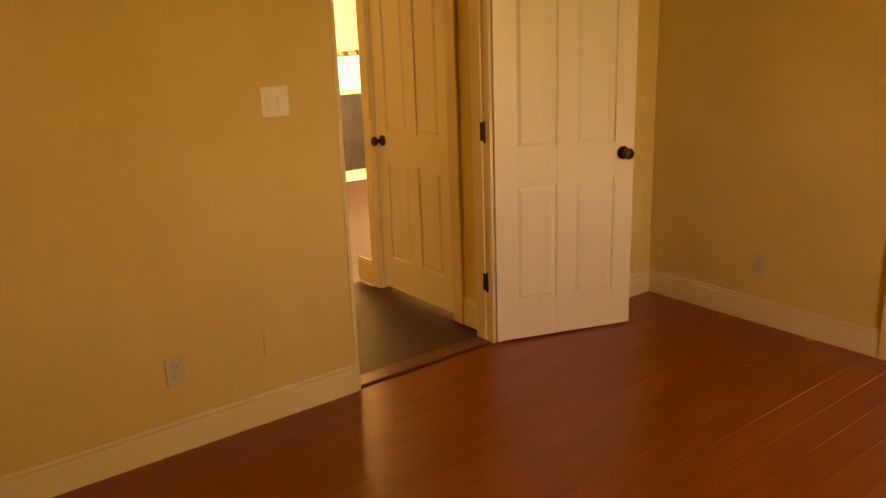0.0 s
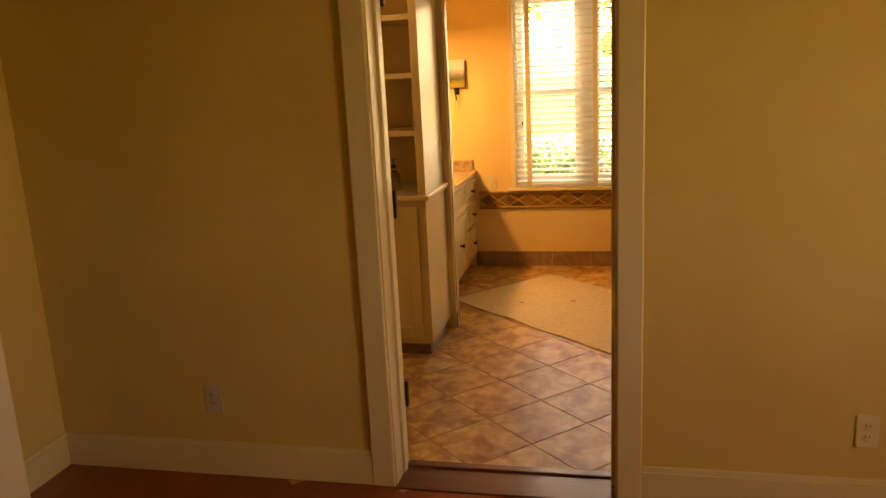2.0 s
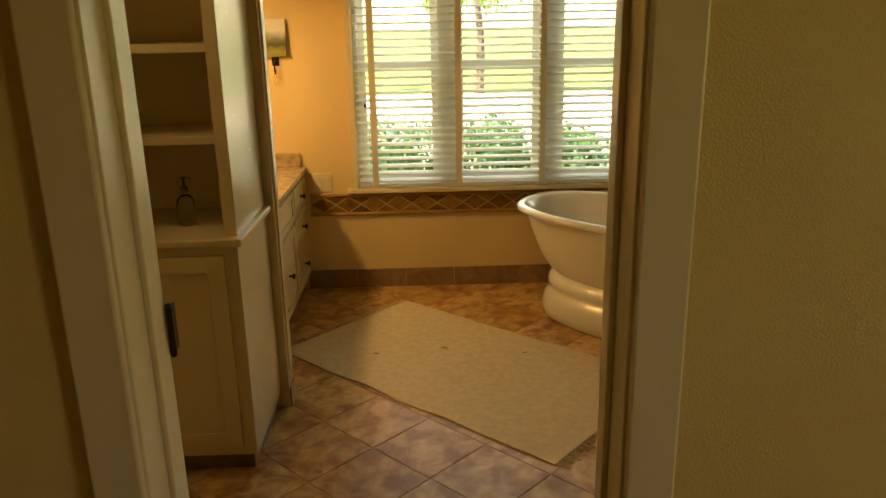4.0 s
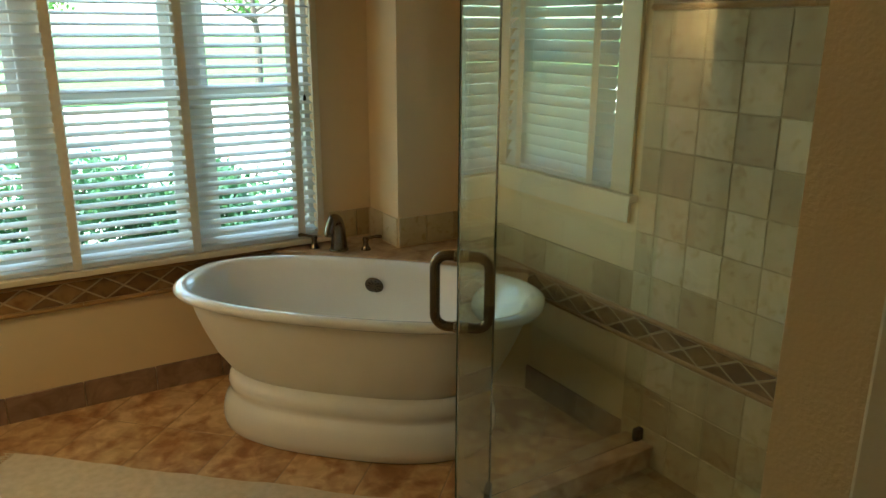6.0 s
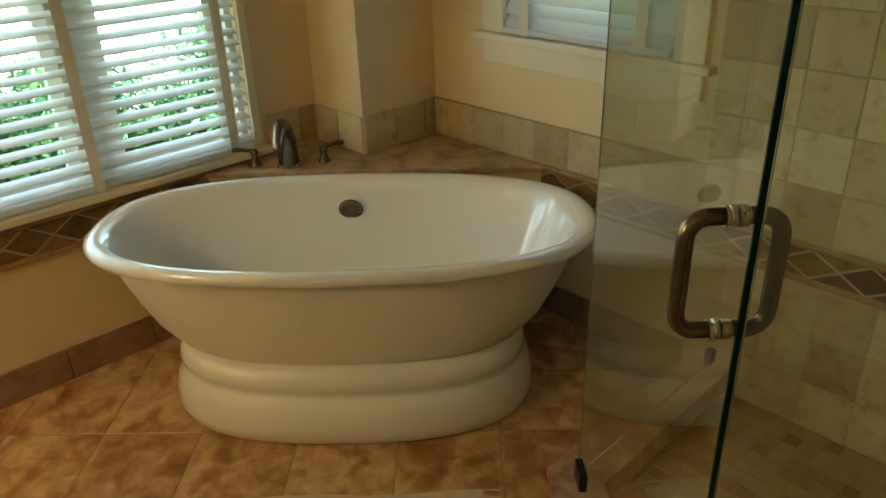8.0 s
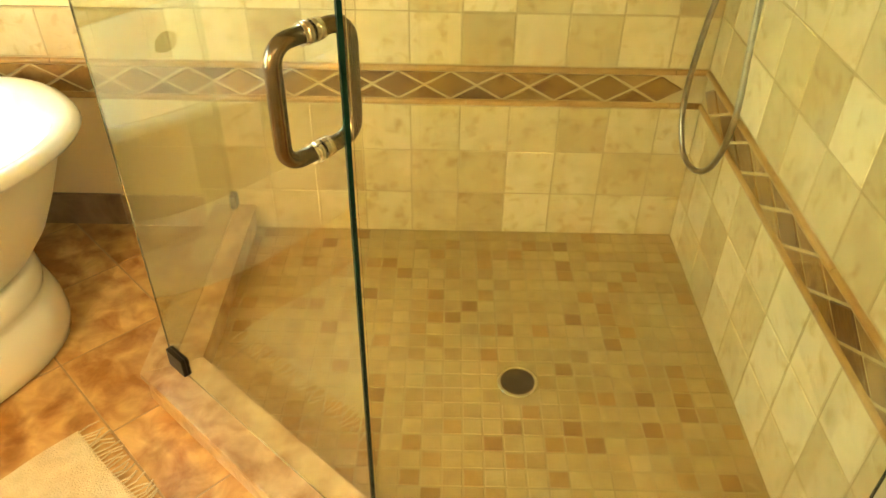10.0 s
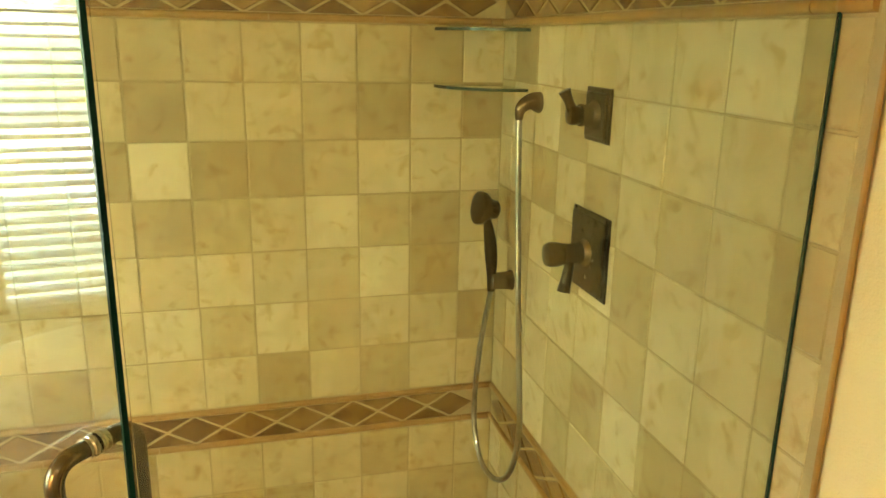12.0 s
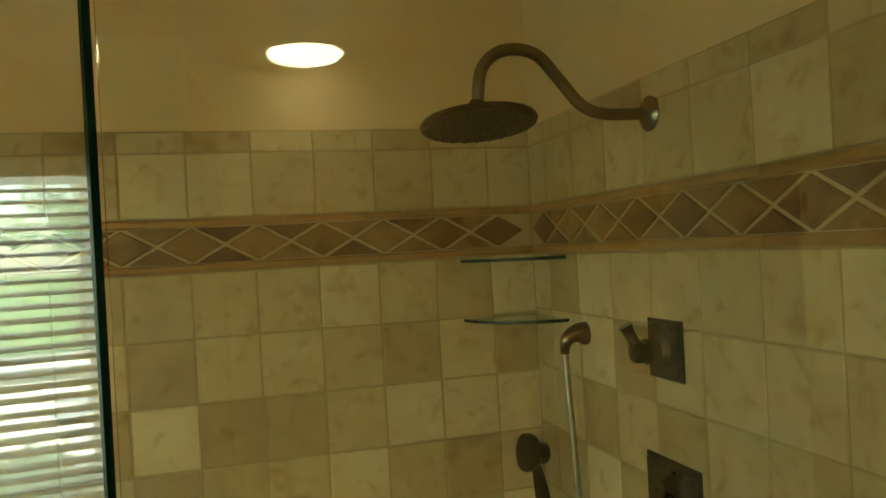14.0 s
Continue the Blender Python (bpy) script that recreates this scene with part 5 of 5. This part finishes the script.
def border(name, face, origin, length, z0, z1, label, first=0.0):
    """Mosaic border: two rounded mouldings, a pale grout bed, dark diamonds and half diamonds. origin: world point at z = 0, u runs along face's x."""
    o = thing(name, label, "tile border", kind="structure", m=Matrix.Translation(origin) @ face)
    bm = bmesh.new()
    box(bm, 0, length, z0, z1, 0.0002, 0.008)
    part("bed", bm, M["lattice"], o)
    for zc in (z0 + 0.0115, z1 - 0.0115):
        u = 0.0
        while u < length - 0.002:
            e = min(u + 0.305, length)
            bm = bmesh.new()
            tube(bm, [(u + 0.001, zc, 0.008), (e - 0.001, zc, 0.008)], 0.0105, 10)
            part("moulding", bm, M["pencil"], o, smooth=60)
            u += 0.305
    i0, i1, P = z0 + 0.023, z1 - 0.023, 0.155
    zc, hh, g = (i0 + i1) / 2, (i1 - i0) / 2, 0.0038
    di = poly_piece("diamond", [(-P / 2 + g * 1.6, 0), (0, -hh + g * 0.4), (P / 2 - g * 1.6, 0), (0, hh - g * 0.4)], 0.0035, "diamond", ("dia", P, hh))
    tu = poly_piece("half_diamond", [(-P / 2 + g * 2.4, hh), (0, g * 1.2), (P / 2 - g * 2.4, hh)], 0.003, "diamond", ("tu", P, hh))
    td_ = poly_piece("half_diamond", [(-P / 2 + g * 2.4, -hh), (P / 2 - g * 2.4, -hh), (0, -g * 1.2)], 0.003, "diamond", ("td", P, hh))
    u = first + P / 2
    while u < length - P / 2 + 0.03:
        if u + P / 2 <= length + 0.004:
            put_piece("diamond", di, o, Matrix.Translation((u, zc, 0.008)))
        if u + P <= length + 0.004:
            put_piece("half_diamond", tu, o, Matrix.Translation((u + P / 2, zc, 0.008)))
            put_piece("half_diamond", td_, o, Matrix.Translation((u + P / 2, zc, 0.008)))
        u += P
    return o


border("border_back_low", FACE_RIGHT, (XB - 0.005, 5.66, 0), 5.66 - YN - 0.004, LOW0, LOW1, "tan diamond mosaic border, low on right wall")
border("border_back_high", FACE_RIGHT, (XB - 0.005, 4.69, 0), 4.69 - YN - 0.004, UP0, UP1, "tan diamond mosaic border, high in the shower")
border("border_valve_low", FACE_VALVE, (XB - 0.02, YN - 0.006, 0), XB - 0.02 - 0.19, LOW0, LOW1, "tan diamond mosaic border, low on valve wall")
border("border_valve_high", FACE_VALVE, (XB - 0.02, YN - 0.006, 0), XB - 0.02 - 0.19, UP0, UP1, "tan diamond mosaic border, high on valve wall")
border("border_window", FACE_WINDOW, (-1.14, YW - 0.0005, 0), 0.66 + 1.14, LOW0 - 0.005, LOW1 + 0.005, "tan diamond mosaic border under the window")

# diagonal bathroom floor tiles
T = 0.3105
ca = math.sqrt(0.5)
me = piece_mesh("tile", T - 0.005, T - 0.005, 0.0065, 0.0015, "floor_tile")
for i in range(-14, 15):
    for j in range(-14, 15):
        cx = -0.447 + (i - j) * T * ca
        cy = 3.605 + (i + j + 1) * T * ca
        if XL - 0.1 < cx < XB + 0.1 and YDB - 0.02 < cy < YW + 0.1:
            ins = cx > 0.45 and cy < 4.35
            if not ins:
                put_piece("tile", me, floor_bath, Matrix.Translation((cx, cy, -0.0065)) @ pose(0, 0, 0, rng.uniform(-0.08, 0.08), rng.uniform(-0.08, 0.08), 45))

# shower mosaic
bm = bmesh.new()
li = offset_line(line, -0.04)
prism(bm, [tuple(li[0]), (XB - 0.004, YN - 0.004), tuple(li[3]), tuple(li[2]), tuple(li[1])], -0.005, 0.001)
pan = solid("floor_shower", bm, M["grout_mosaic"], "tumbled travertine mosaic shower floor", "floor", kind="structure")
MP = 0.0505
inside = []
nx_, ny_ = int((XB - P0[0]) / MP) + 1, int((P3[1] - YN) / MP) + 1
e1 = (Vector(P2) - Vector(P1)).normalized()
for i in range(nx_):
    for j in range(ny_):
        cx, cy = XB - 0.018 - MP * (i + 0.5), YN + 0.006 + MP * (j + 0.5)
        rel = Vector((cx, cy)) - Vector(P1)
        if cx < P0[0] + 0.05 or cy > P3[1] - 0.05 or (e1.x * rel.y - e1.y * rel.x) > -0.05:
            continue
        if (cx - 0.843) ** 2 + (cy - 3.684) ** 2 < 0.062 ** 2:
            continue
        inside.append((cx, cy))
inside.sort(key=lambda c: (c[0] - 0.75) ** 2 + (c[1] - 3.75) ** 2)
me = [piece_mesh("mosaic_tile", MP - 0.005 - 0.001 * k, MP - 0.005, 0.003, 0.001, "mosaic") for k in range(3)]
for cx, cy in inside[:290]:
    put_piece("mosaic_tile", me[rng.randint(0, 2)], pan, Matrix.Translation((cx, cy, 0.0)) @ pose(0, 0, 0, 0, 0, rng.uniform(-1.5, 1.5)))
vv, ff = [], []
src = me[0]
for cx, cy in inside[290:]:
    b0 = len(vv)
    vv += [(cx + v.co.x, cy + v.co.y, v.co.z) for v in src.vertices]
    ff += [tuple(b0 + k for k in p.vertices) for p in src.polygons]
mr_ = bpy.data.meshes.new("mosaic_field")
mr_.from_pydata(vv, [], ff)
mr_.materials.append(M["mosaic_rest"])
mf = new("mosaic_field", mr_)
mf.parent = pan
tagged(mf, kind="stuff")

# bedroom boards, running towards the bathroom door
BW = 0.13
x = XW + 0.001
while x < X2:
    y = Y0 - rng.uniform(0, 1.2)
    while y < YD - 0.03:
        L = rng.choice((1.2, 1.5, 1.8))
        a, b = max(y, Y0), min(y + L, YD - 0.031 if DX0 < x + 0.05 < DX1 else YD - 0.001)
        if b - a > 0.05:
            put_piece("floorboard", piece_mesh("floorboard", BW - 0.0006, b - a - 0.0006, 0.012, 0.0006, "wood"), floor_bed, Matrix.Translation((x + BW / 2, (a + b) / 2, -0.012)))
        y += L
    x += BW
